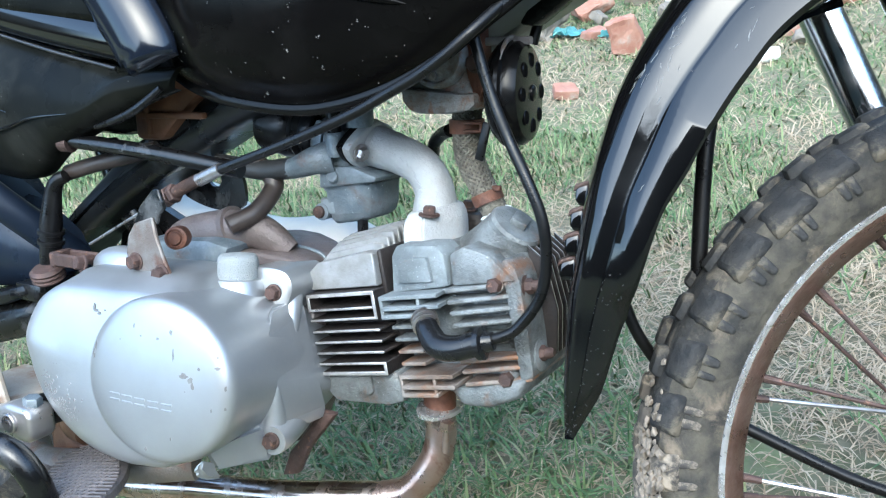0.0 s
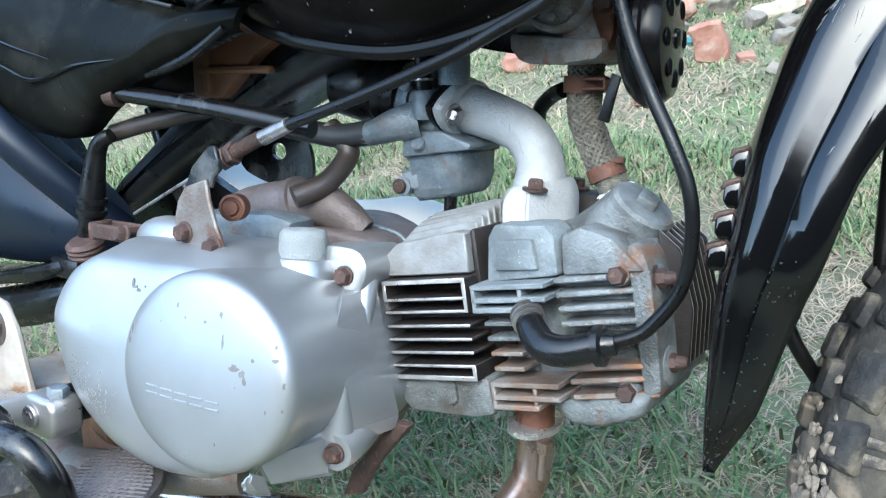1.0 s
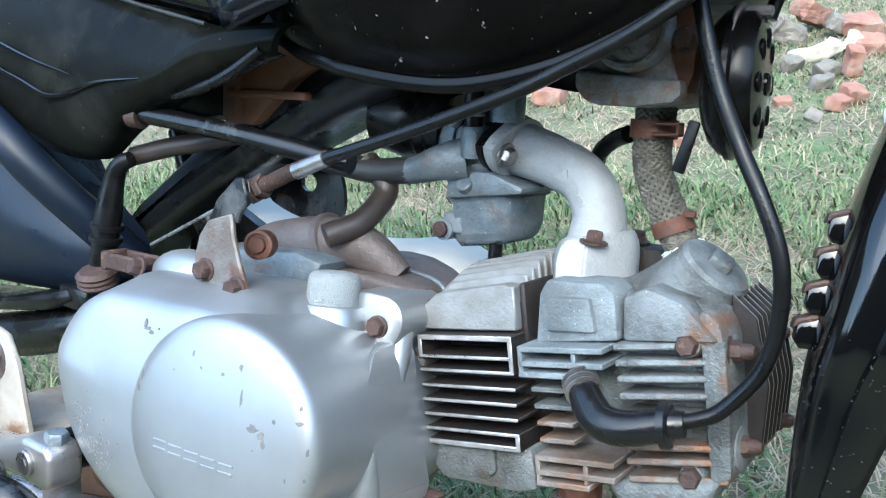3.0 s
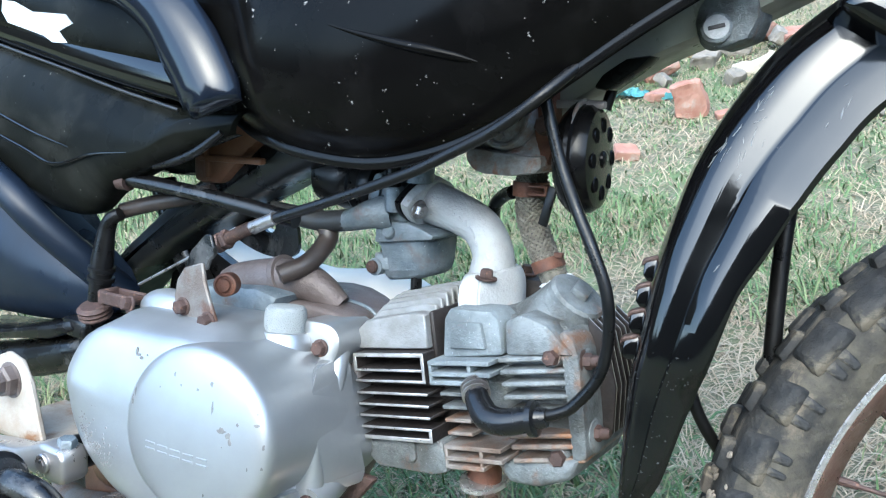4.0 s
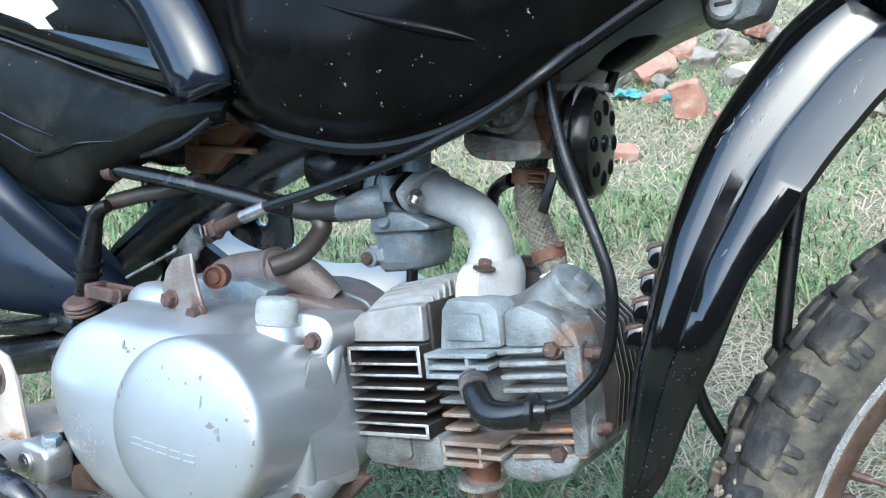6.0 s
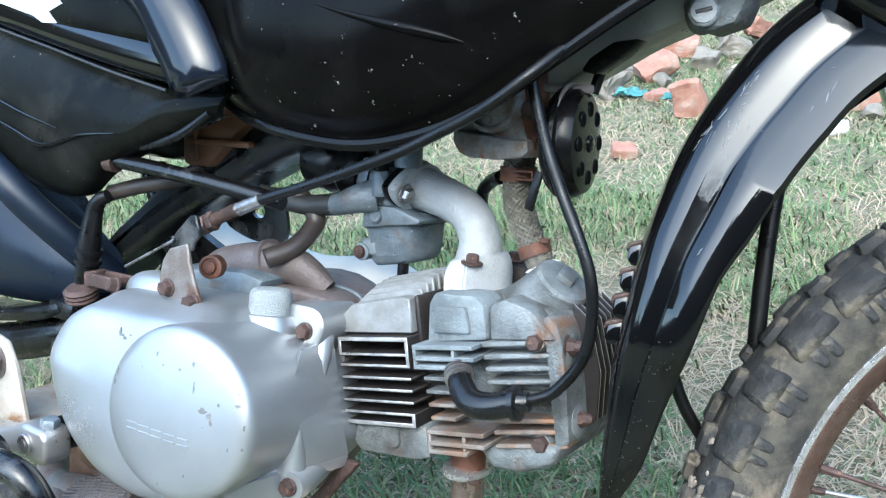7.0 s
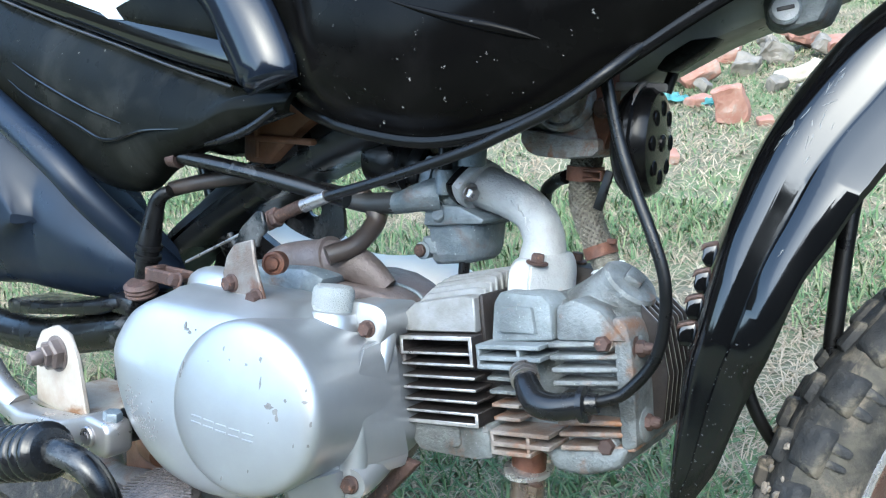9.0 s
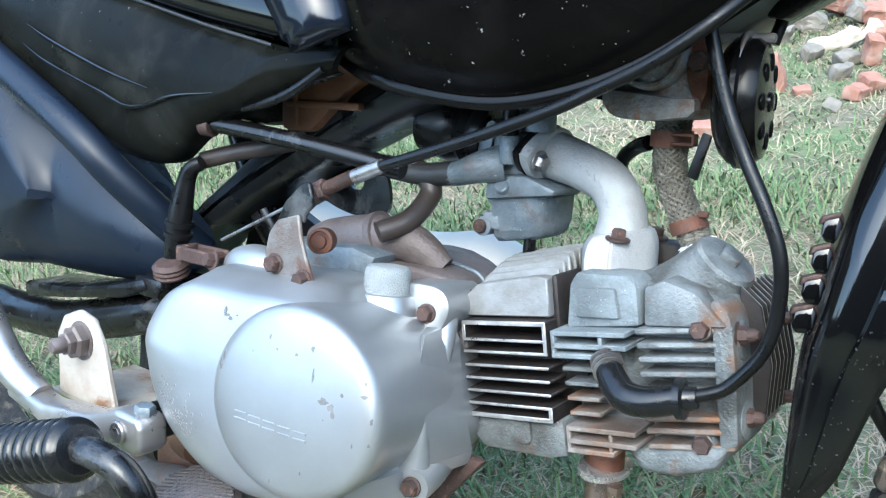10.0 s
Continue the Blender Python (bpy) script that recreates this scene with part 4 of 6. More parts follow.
bm = clip((0.0118, -0.002, 0.553), (0, 0, 1), 0.0134, 0.011, RUST_RED)
box(bm, (0.018, -0.020, 0.5495), (0.034, -0.012, 0.5515), 0.0006, 1)
box(bm, (0.018, -0.020, 0.5555), (0.034, -0.012, 0.5575), 0.0006, 1)
box(bm, (0.032, -0.020, 0.5495), (0.034, -0.012, 0.5575), 0.0006, 1)
part("hose_clip", bm, RUST_RED, bh, "rusty spring clip")
bm = clip((0.0285, -0.001, 0.496), (0.45, 0, -1), 0.0120, 0.009, RUST_RED)
box(bm, (0.036, -0.008, 0.503), (0.043, -0.004, 0.507), 0.0006, 1)
part("hose_clip", bm, RUST_RED, bh, "rusty spring clip")
bm = NB()
tube(bm, [(0.031, 0.0, 0.492), (0.034, 0.004, 0.478), (0.028, 0.012, 0.466), (0.012, 0.024, 0.458)], 0.0078, 14)
prism(bm, [(-0.014, 0.478), (0.014, 0.478), (0.018, 0.470), (0.016, 0.452), (-0.012, 0.452)], 0.018, 0.042, 0.002)
part("air_pipe", bm, FIN_DARK, bike, "dark steel air pipe on the head")
bm = NB()
tube(bm, [(-0.005, 0.0, 0.549), (-0.018, 0.01, 0.545), (-0.032, 0.02, 0.536), (-0.040, 0.03, 0.522)], 0.0055, 12)
part("vacuum_hose", bm, RUBBER, bike, "short black vacuum hose")

# horn
# near-black paint for the shade inside the horn's holes
HOLE = material("painted_hole_shade", (0.0015, 0.0015, 0.0015), 0.9, 0.0, rough_var=0.0, spec=0.05)
hm = aim((0.0635, -0.032, 0.5795), (1.0, 0.14, 0.02))
bm = NB()
lathe(bm, [(0.010, -0.013), (0.024, -0.011), (0.033, -0.007), (0.0380, -0.002), (0.0385, 0.001), (0.0405, 0.0015), (0.0405, 0.0045), (0.0375, 0.006), (0.0375, 0.011), (0.034, 0.016),
           (0.026, 0.018), (0.010, 0.0185)], hm, 40)
horn = part("horn", bm, BLACK_SATIN, bike, "round black horn with a perforated face")
for k in range(9):
    bm = NB()
    a = k * math.tau / 8
    r, q = (0.0232, 0.0048) if k < 8 else (0.0, 0.006)
    at = hm @ Matrix.Translation((r * math.cos(a), r * math.sin(a), 0))
    if k < 8:
        lathe(bm, [(q, 0.0160), (q, 0.0185), (q + 0.0004, 0.0187), (q + 0.0010, 0.0180)], at, 20)
        hole = part("hole_rim", bm, BLACK_SATIN, horn)
        # solid black disc in place of the hole's dark inside
        bm = NB()
        lathe(bm, [(q, 0.0165), (q, 0.01850)], at, 18)
        part("grille_hole", bm, HOLE, hole)
    else:
        lathe(bm, [(q, 0.0165), (q, 0.0195), (q - 0.002, 0.021)], at, 16)
        part("centre_nut", bm, BLACK_WORN, horn)
# grey-brown strip along the top of the rim
bm = NB()
side_ = hm.inverted().to_3x3() @ V(0, 0, 1)
top_a = math.atan2(side_.y, side_.x)
tube(bm, [hm @ V(0.0398 * math.cos(top_a + q), 0.0398 * math.sin(top_a + q), 0.0045) for q in (-0.95, -0.6, -0.3, 0.0, 0.3, 0.6, 0.9)], [0.0005, 0.0014, 0.0018, 0.0020, 0.0018, 0.0014, 0.0005], 10, 4)
part("brown_edge", bm, RUST_GREY, horn, "brown upper edge of the horn rim")
bm = NB()
box(bm, (0.0335, -0.0360, 0.6070), (0.0435, -0.0300, 0.6470), 0.002)
box(bm, (0.0275, -0.0340, 0.6140), (0.0825, -0.0280, 0.6200), 0.002)
part("bracket", bm, RUST_GREY, horn, "rusty bracket")
bm = NB()
prism(bm, [(0.039, 0.532), (0.046, 0.530), (0.053, 0.558), (0.047, 0.560)], -0.042, -0.039, 0.001)
part("terminal", bm, RUBBER, horn)
bm = NB()
tube(bm, [(0.0805, -0.0120, 0.6620), (0.0825, -0.0170, 0.6370), (0.0775, -0.0200, 0.6140)], 0.004, 10)
part("wire", bm, RUBBER, horn)

# fuel tank
LOW = [(-0.235, 0.612), (-0.20, 0.600), (-0.173, 0.590), (-0.115, 0.578), (-0.06, 0.574), (-0.01, 0.583), (0.036, 0.602), (0.081, 0.632), (0.123, 0.661), (0.17, 0.690), (0.22, 0.720)]
low = smooth_path([V(x, 0, z) for x, z in LOW], 5)
rings = []
for p in low:
    f = (p.x + 0.235) / 0.455
    hw = 0.145 - 0.085 * max(0, f - 0.25) ** 1.4 - 0.03 * max(0, 0.2 - f) * 5
    top = 0.80
    h = top - p.z
    half = [(0.25, 0.075), (0.68, 0.022), (0.755, 0.0), (0.80, 0.004), (0.90, 0.025), (0.98, 0.06), (1.0, 0.10), (0.97, h * 0.65), (0.80, h * 0.9), (0.4, h)]
    rings.append([V(p.x - 0.004, -hw * a, p.z + b) for a, b in half] + [V(p.x - 0.004, hw * a, p.z + b + 0.06 * (1 - b / h) * min(1.0, max(0.0, (p.x + 0.03) / 0.10))) for a, b in reversed(half)])
bm = NB()
loft(bm, rings)
tank = part("fuel_tank", bm, TANK_BLACK, bike, "glossy black fuel tank with dust and small chips", sharp=60)
bm = NB()
rr = []
for p in low:
    f = (p.x + 0.235) / 0.455
    hw = 0.145 - 0.085 * max(0, f - 0.25) ** 1.4 - 0.03 * max(0, 0.2 - f) * 5
    rr.append(V(p.x - 0.004, -hw * 0.76, p.z - 0.001))
tube(bm, rr, 0.0052, 10, 1, flat=0.6)
part("tank_seam", bm, BLACK_SATIN, tank)
bm = NB()
tube(bm, [(-0.0762, -0.1399, 0.667), (-0.0486, -0.1358, 0.6598), (-0.0223, -0.1312, 0.6537), (-0.0014, -0.1272, 0.6495), (0.0175, -0.1214, 0.6454), (0.032, -0.1165, 0.6418)], [0.0008, 0.0022, 0.0034, 0.0038, 0.0034, 0.0010], 12)
part("tank_crease", bm, TANK_BLACK, tank, "pressed crease in the tank side")

# knee panel, side cover and the rail between them
def ribbon(bm, pts, widths, thick):
    """A strip along pts with a bowed face."""
    path = smooth_path(pts, 8)
    n = len(path)
    rings = []
    for i, p in enumerate(path):
        f = i / (n - 1) * (len(widths) - 1)
        k = min(int(f), len(widths) - 2)
        w = widths[k] + (widths[k + 1] - widths[k]) * (f - k)
        t = (path[min(i + 1, n - 1)] - path[max(i - 1, 0)]).normalized()
        out = V(0, -1, 0.25).normalized()
        s = t.cross(out).normalized()
        ring = []
        for j in range(9):
            a = -1 + j / 4
            ring.append(p + s * a * w / 2 + out * (thick * (1 - abs(a) ** 2.2)))
        for j in range(9):
            a = 1 - j / 4
            ring.append(p + s * a * w / 2 * 0.96 - out * 0.004)
        rings.append(ring)
    return loft(bm, rings)


bm = NB()
ribbon(bm, [(-0.34, -0.140, 0.712), (-0.275, -0.148, 0.702), (-0.228, -0.150, 0.682), (-0.200, -0.150, 0.652), (-0.181, -0.149, 0.622), (-0.176, -0.147, 0.608)], [0.03, 0.036, 0.048, 0.056, 0.056, 0.050], 0.016)
part("knee_panel", bm, BLUE_GLOSS, bike, "glossy black curved side trim", sharp=75)
bm = NB()
tube(bm, [(-0.60, -0.115, 0.705), (-0.45, -0.12, 0.672), (-0.33, -0.122, 0.646), (-0.24, -0.122, 0.629), (-0.20, -0.12, 0.622)], 0.017, 18, flat=0.7)
part("side_rail", bm, BLACK_TRIM, bike, "glossy black rail under the seat")
bm = NB()
prism(bm, [(-0.62, 0.74), (-0.62, 0.66), (-0.40, 0.63), (-0.22, 0.603), (-0.15, 0.597), (-0.12, 0.64), (-0.25, 0.72)], -0.105, 0.105, 0.01)
part("seat_base", bm, BLACK_WORN, bike, "dark body under the seat")
bm = NB()
prism(bm, [(-0.62, 0.700), (-0.48, 0.676), (-0.36, 0.653), (-0.25, 0.640), (-0.24, 0.690), (-0.36, 0.706), (-0.48, 0.722), (-0.62, 0.745)], -0.134, -0.10, 0.008, 3)
trim = part("seat_trim", bm, BLACK_MATT, bike, "glossy black trim under the seat")
bm = NB()
prism(bm, [(-0.470, 0.690), (-0.4614, 0.680), (-0.4065, 0.667), (-0.3937, 0.661), (-0.3736, 0.660), (-0.3838, 0.670), (-0.3640, 0.676), (-0.3736, 0.684), (-0.4224, 0.688), (-0.4494, 0.698), (-0.468, 0.700)], -0.1350, -0.1335, 0.0)
part("torn_sticker", bm, STICKER, trim, "torn white sticker")
SC_TOP = [(-0.66, 0.703), (-0.60, 0.686), (-0.5013, 0.6617), (-0.4082, 0.641), (-0.3248, 0.6214), (-0.2495, 0.6060), (-0.2146, 0.606), (-0.178, 0.606)]
SC_LOW = [(-0.66, 0.600), (-0.5164, 0.5367), (-0.4579, 0.520), (-0.4115, 0.5105), (-0.3668, 0.5115), (-0.3269, 0.5370), (-0.2515, 0.5680), (-0.190, 0.5875)]
top_c, low_c = smooth_path([V(x, 0, z) for x, z in SC_TOP], 5), smooth_path([V(x, 0, z) for x, z in SC_LOW], 5)
bm = NB()
rings = []
for a, b in zip(top_c, low_c):
    ring = []
    for j in range(13):
        f = j / 12
        bul = math.sin(f * math.pi) ** 0.6 * min(1.0, (a - b).length / 0.08)
        ring.append(V(a.x + (b.x - a.x) * f, -0.118 - 0.018 * bul, a.z + (b.z - a.z) * f))
    ring += [V(q.x, q.y + 0.006 if 0 < k < 12 else q.y + 0.012, q.z) for k, q in reversed(list(enumerate(ring)))]
    rings.append(ring)
loft(bm, rings)
sidec = part("side_cover", bm, BLACK_MATT, bike, "matt black dusty side cover with moulded lines", sharp=60)
for pts in ([(-0.56, -0.1365, 0.605), (-0.521, -0.1375, 0.589), (-0.443, -0.1385, 0.567), (-0.395, -0.1385, 0.555), (-0.343, -0.1385, 0.566), (-0.295, -0.137, 0.570)],
            [(-0.55, -0.1375, 0.622), (-0.510, -0.1385, 0.607), (-0.433, -0.139, 0.584), (-0.372, -0.139, 0.571)]):
    bm = NB()
    tube(bm, pts, [0.0004, 0.0014, 0.0018, 0.0018, 0.0012, 0.0003], 8, 6, flat=0.6)
    part("moulded_line", bm, BLACK_TRIM, sidec)
# thin grey tube draws the highlight along the cover's top edge
bm = NB()
tube(bm, [(x, -0.1195, z) for x, z in SC_TOP[:6]], 0.0016, 8, 5)
part("edge_highlight", bm, RUBBER_GREY, sidec)
bm = NB()
tube(bm, [(-0.2741, -0.126, 0.5585), (-0.2455, -0.127, 0.5650), (-0.2201, -0.126, 0.5745), (-0.1955, -0.123, 0.5900)], [0.0018, 0.0036, 0.0038, 0.0026], 10)
part("edge_trim", bm, RUBBER, sidec, "black rubber edging")

# frame
bm = NB()
prism(bm, [(-0.50, 0.365), (-0.4254, 0.4326), (-0.3548, 0.4782), (-0.2871, 0.5116), (-0.2111, 0.5478), (-0.1368, 0.5760), (0.0, 0.612), (0.0, 0.655), (-0.18, 0.610), (-0.235, 0.585), (-0.345, 0.530), (-0.43, 0.470), (-0.52, 0.40)], -0.045, 0.035, 0.026, 6)
frame_ = part("frame", bm, FRAME_PAINT, bike, "scuffed black pressed-steel frame")
bm = NB()
tube(bm, [(-0.3139, -0.1190, 0.5460), (-0.2312, -0.1080, 0.5365), (-0.1443, -0.0950, 0.5232)], 0.0068, 14)
part("stay_tube", bm, BLACK_WORN, frame_)
bm = NB()
lathe(bm, [(0.009, -0.004), (0.009, 0.006)], aim((-0.319, -0.120, 0.5445), (-1, -0.15, 0.05)), 16)
part("tube_end", bm, RUST, frame_, "rusty tube end")
bm = NB()
tube(bm, [(-0.62, -0.150, 0.606), (-0.4783, -0.1420, 0.5341), (-0.4335, -0.1250, 0.4925), (-0.3947, -0.0700, 0.4257)], 0.0155, 20)
part("rear_stay", bm, NAVY_BLACK, frame_)
bm = NB()
tube(bm, [(-0.74, -0.10, 0.330), (-0.60, -0.10, 0.332), (-0.50, -0.10, 0.350), (-0.42, -0.095, 0.372), (-0.36, -0.08, 0.385)], 0.020, 18)
part("lower_tube", bm, BLACK_WORN, frame_)
bm = NB()
panel, pc = resample([(-0.75, 0.64), (-0.66, 0.60), (-0.52, 0.520), (-0.40, 0.452), (-0.385, 0.425), (-0.40, 0.402), (-0.48, 0.388), (-0.60, 0.384), (-0.75, 0.40)], 60, 0)
loft(bm, [[V(p.x + (pc.x - p.x) * k, y - 0.10 * max(0.0, -0.56 - p.x), p.z + (pc.z - p.z) * k) for p in panel] for y, k in ((-0.060, 0.0), (-0.078, 0.0), (-0.088, 0.03), (-0.094, 0.08), (-0.103, 0.20), (-0.112, 0.40), (-0.118, 0.62), (-0.121, 0.85), (-0.1215, 0.96))])
part("air_box_panel", bm, NAVY_BLACK, bike, "dark glossy air box panel")
bm = NB()
prism(bm, [(-0.60, 0.375), (-0.52, 0.382), (-0.44, 0.398), (-0.405, 0.408), (-0.40, 0.398), (-0.44, 0.384), (-0.60, 0.358)], -0.125, -0.07, 0.004)
part("panel_foot", bm, BLACK_WORN, bike, "black bracket edge under the panel")
bm = NB()
prism(bm, [(-0.4205, 0.4089), (-0.3826, 0.4083), (-0.3862, 0.3911), (-0.4152, 0.3917)], -0.122, -0.075, 0.002)
part("stay_bracket", bm, BLACK_WORN, frame_)
bm = NB()
prism(bm, [(0.02, 0.60), (0.05, 0.615), (0.11, 0.648), (0.17, 0.672), (0.23, 0.70), (0.22, 0.74), (0.10, 0.70), (0.02, 0.66)], -0.028, 0.028, 0.006)
part("headstock_beam", bm, FRAME_OLIVE, frame_, "dusty steering-head beam with the ground's reflection painted in olive grey")
bm = NB()
prism(bm, [(0.078, 0.628), (0.0844, 0.637), (0.101, 0.6476), (0.1193, 0.6492), (0.1095, 0.6396), (0.089, 0.626)], -0.046, -0.026, 0.003)
part("gusset", bm, BLACK_MATT, frame_, "black gusset")
bm = NB()
outer, _ = resample([(-0.345, 0.490), (-0.300, 0.512), (-0.270, 0.510), (-0.258, 0.490), (-0.262, 0.466), (-0.300, 0.462), (-0.340, 0.474)], 40, 0)
loft(bm, [[V(p.x, y, p.z) if k == 0 else V(-0.2960 + 0.0085 * math.cos(math.tau * i / 40), y, 0.4925 + 0.0075 * math.sin(math.tau * i / 40)) for i, p in enumerate(outer)] for k, y in ((0, 0.028), (1, 0.028), (1, 0.032), (0, 0.032))],
     cap=False, closed=True)
part("engine_lug", bm, BLACK_WORN, frame_)
bm = NB()
prism(bm, [(-0.31, 0.590), (-0.25, 0.605), (-0.19, 0.600), (-0.235, 0.575), (-0.275, 0.540), (-0.31, 0.540)], -0.055, -0.03, 0.006)
box(bm, (-0.30, -0.058, 0.560), (-0.22, -0.05, 0.566), 0.002)
box(bm, (-0.292, -0.058, 0.545), (-0.286, -0.05, 0.590), 0.002)
part("air_duct", bm, FOIL, bike, "orange-brown stained plastic duct")
bm = NB()
tube(bm, [(-0.352, -0.100, 0.5135), (-0.3229, -0.092, 0.5215), (-0.295, -0.084, 0.5275), (-0.265, -0.070, 0.5350)], 0.0072, 12)
part("drain_tube", bm, RUBBER_BROWN, bike, "stained brown tube")
bm = NB()
tube(bm, [(-0.342, -0.110, 0.5125), (-0.3500, -0.113, 0.5080), (-0.3583, -0.113, 0.4964), (-0.3665, -0.113, 0.4686), (-0.3709, -0.113, 0.4463), (-0.3776, -0.113, 0.4178)],
     [0.0058, 0.0066, 0.0076, 0.0102, 0.0100, 0.0095], 16)
for z_ in (0.4505, 0.4600):
    lathe(bm, [(0.0105, -0.0025), (0.0122, -0.0018), (0.0122, 0.0018), (0.0105, 0.0025)], aim((-0.3705 + (z_ - 0.4475) * 0.19, -0.113, z_), (0.19, 0, 1)), 20)
part("wiring_sleeve", bm, RUBBER, bike, "dusty black rubber wiring sleeve")
bm = NB()
tube(bm, [(-0.42, 0.0, 0.53), (-0.39, 0.0, 0.46), (-0.37, 0.01, 0.42)], 0.014, 14)
part("frame_strut", bm, BLACK_WORN, frame_)

bm = NB()
prism(bm, [(-0.46, 0.545), (-0.36, 0.540), (-0.27, 0.552), (-0.20, 0.585), (-0.20, 0.63), (-0.46, 0.64)], -0.028, 0.06, 0.01)
part("air_cleaner_case", bm, BLACK_MATT, bike, "dark air cleaner case behind the frame")

# clutch lever, adjuster and cables
bm = NB()
prism(bm, [(-0.2242, 0.4455), (-0.2253, 0.4609), (-0.2211, 0.4748), (-0.2128, 0.485), (-0.1916, 0.4915), (-0.1894, 0.4763), (-0.1842, 0.4614), (-0.1761, 0.4424), (-0.1834, 0.4394), (-0.195, 0.4428)], -0.1490, -0.1450, 0.0012, 1)
lever = part("cable_bracket", bm, BRACKET, bike, "rust-stained steel cable bracket")
bm = NB()
prism(bm, [(-0.2140, 0.4840), (-0.2060, 0.4985), (-0.1890, 0.5135), (-0.1826, 0.5140), (-0.1780, 0.4990), (-0.1850, 0.4930), (-0.1885, 0.4850), (-0.1905, 0.4905)], -0.1480, -0.1440, 0.0010, 1)
part("bracket_arm", bm, BLACK_WORN, lever, "dark stained end of the bracket")
bm = NB()
lathe(bm, [(0.0095, -0.01), (0.0095, 0.002), (0.0075, 0.003), (0.0070, 0.002), (0.0055, 0.002), (0.005, 0.005), (0.002, 0.0055)], aim((-0.200, -0.118, 0.468), (0.5, -1, 0.1)), 24)
part("pivot", bm, RUST_RED, lever, "rusty pivot bush")
for p in ((-0.1860, -0.1490, 0.4465), (-0.2140, -0.1490, 0.4540)):
    part("bolt", hexbolt(NB(), p, (0, -1, 0), 0.0105, 0.007, 0.0075), RUST, lever, "rusty bolt")
bm = NB()
tube(bm, [(-0.222, -0.122, 0.494), (-0.160, -0.12, 0.521)], 0.0049, 12, 4)
adj = part("cable_adjuster", bm, RUST, bike, "rusty threaded cable adjuster")
bm = NB()
ax_ = aim((-0.2065, -0.1215, 0.5007), (0.062, 0, 0.027))
tube(bm, [ax_ @ V(0.0049 * math.cos(q * 0.7), 0.0049 * math.sin(q * 0.7), q * 0.00020) for q in range(216)], 0.0004, 5, 1)
part("thread", bm, RUST, adj)
for f_, wide_, high_, sp in ((0.300, 0.015, 0.006, 0.3), (0.420, 0.014, 0.005, 0.7)):
    p = V(-0.222, -0.122, 0.494).lerp(V(-0.160, -0.12, 0.521), f_)
    part("lock_nut", hexbolt(NB(), p, (0.062, 0, 0.027), wide_, high_, spin=sp), RUST, adj, "rusty lock nut")
bm = NB()
tube(bm, [(-0.166, -0.12, 0.518), (-0.142, -0.12, 0.5275)], [0.0054, 0.0050], 14, 2)
part("cable_ferrule", bm, STEEL, bike, "bright cable ferrule")
bm = NB()
tube(bm, [(-0.146, -0.12, 0.526), (-0.085, -0.117, 0.5460), (-0.021, -0.115, 0.5690), (0.008, -0.113, 0.5825), (0.0365, -0.113, 0.5960), (0.0569, -0.112, 0.6085), (0.0744, -0.106, 0.6235), (0.088, -0.085, 0.642)], 0.0040, 12)
part("clutch_cable", bm, RUBBER, bike, "black sheathed control cable")
bm = NB()
tube(bm, [(-0.305, -0.121, 0.455), (-0.222, -0.122, 0.494)], 0.0013, 8, 2)
part("inner_cable", bm, STEEL, bike, "bare steel inner cable")
bm = NB()
box(bm, (-0.345, -0.132, 0.4335), (-0.305, -0.128, 0.4455), 0.0015, 1, Matrix.Translation((0, 0, 0)))
box(bm, (-0.345, -0.115, 0.4335), (-0.305, -0.111, 0.4455), 0.0015, 1)
box(bm, (-0.350, -0.132, 0.432), (-0.342, -0.111, 0.446), 0.0015, 1)
tube(bm, [(-0.312, -0.135, 0.440), (-0.312, -0.108, 0.440)], 0.004, 10, 1)
lathe(bm, [(0.014, -0.006), (0.0155, -0.004), (0.0145, -0.002), (0.0155, 0), (0.0145, 0.002), (0.0155, 0.004), (0.012, 0.007)], aim((-0.368, -0.122, 0.422), (0.1, -0.3, 1)), 20)
part("cable_clevis", bm, RUST, bike, "rusty cable clevis and return spring")

# exhaust
bm = NB()
tube(bm, [(-0.0090, -0.0240, 0.3600), (-0.0085, -0.0240, 0.3200)], 0.0138, 20, 1)
part("exhaust_stub", bm, RUST_RED, head, "rusty exhaust stub")
bm = NB()
b = NB()
lathe(b, [(0.0165, -0.0022), (0.0172, -0.0015), (0.0172, 0.0015), (0.0165, 0.0022)], Matrix(), 32)
for v in b.verts:
    v.co.x *= 1.62
bmesh.ops.transform(b, matrix=aim((-0.0080, -0.0240, 0.3200), (0.12, 0, 1)), verts=b.verts)
join(bm, b)
flange = part("exhaust_flange", bm, RIM_EDGE, bike, "rusty chrome exhaust flange with nuts")
for p in ((0.0080, -0.0420, 0.3170),):
    bm = hexbolt(NB(), p, (-0.1, 0, -1), 0.011, 0.008)
    tube(bm, [p, (p[0] - 0.002, p[1], p[2] - 0.028)], 0.003, 10, 1)
    part("nut", bm, CHROME_RUST, flange)
bm = NB()
tube(bm, [(-0.0090, -0.0240, 0.3210), (-0.0080, -0.0260, 0.2900), (-0.0150, -0.0320, 0.2670), (-0.034, -0.040, 0.244), (-0.060, -0.048, 0.2355)], 0.0135, 20, 8)
pipe = part("exhaust_pipe", bm, CHROME_RUST, bike, "chrome exhaust pipe with rust")
bm = NB()
tube(bm, [(-0.055, -0.0465, 0.2365), (-0.085, -0.052, 0.2325), (-0.148, -0.064, 0.224), (-0.25, -0.07, 0.210), (-0.36, -0.08, 0.196), (-0.55, -0.09, 0.19)], 0.0137, 20, 8)
part("straight_pipe", bm, PIPE_CHROME, pipe, "bright chrome pipe with rust spots")

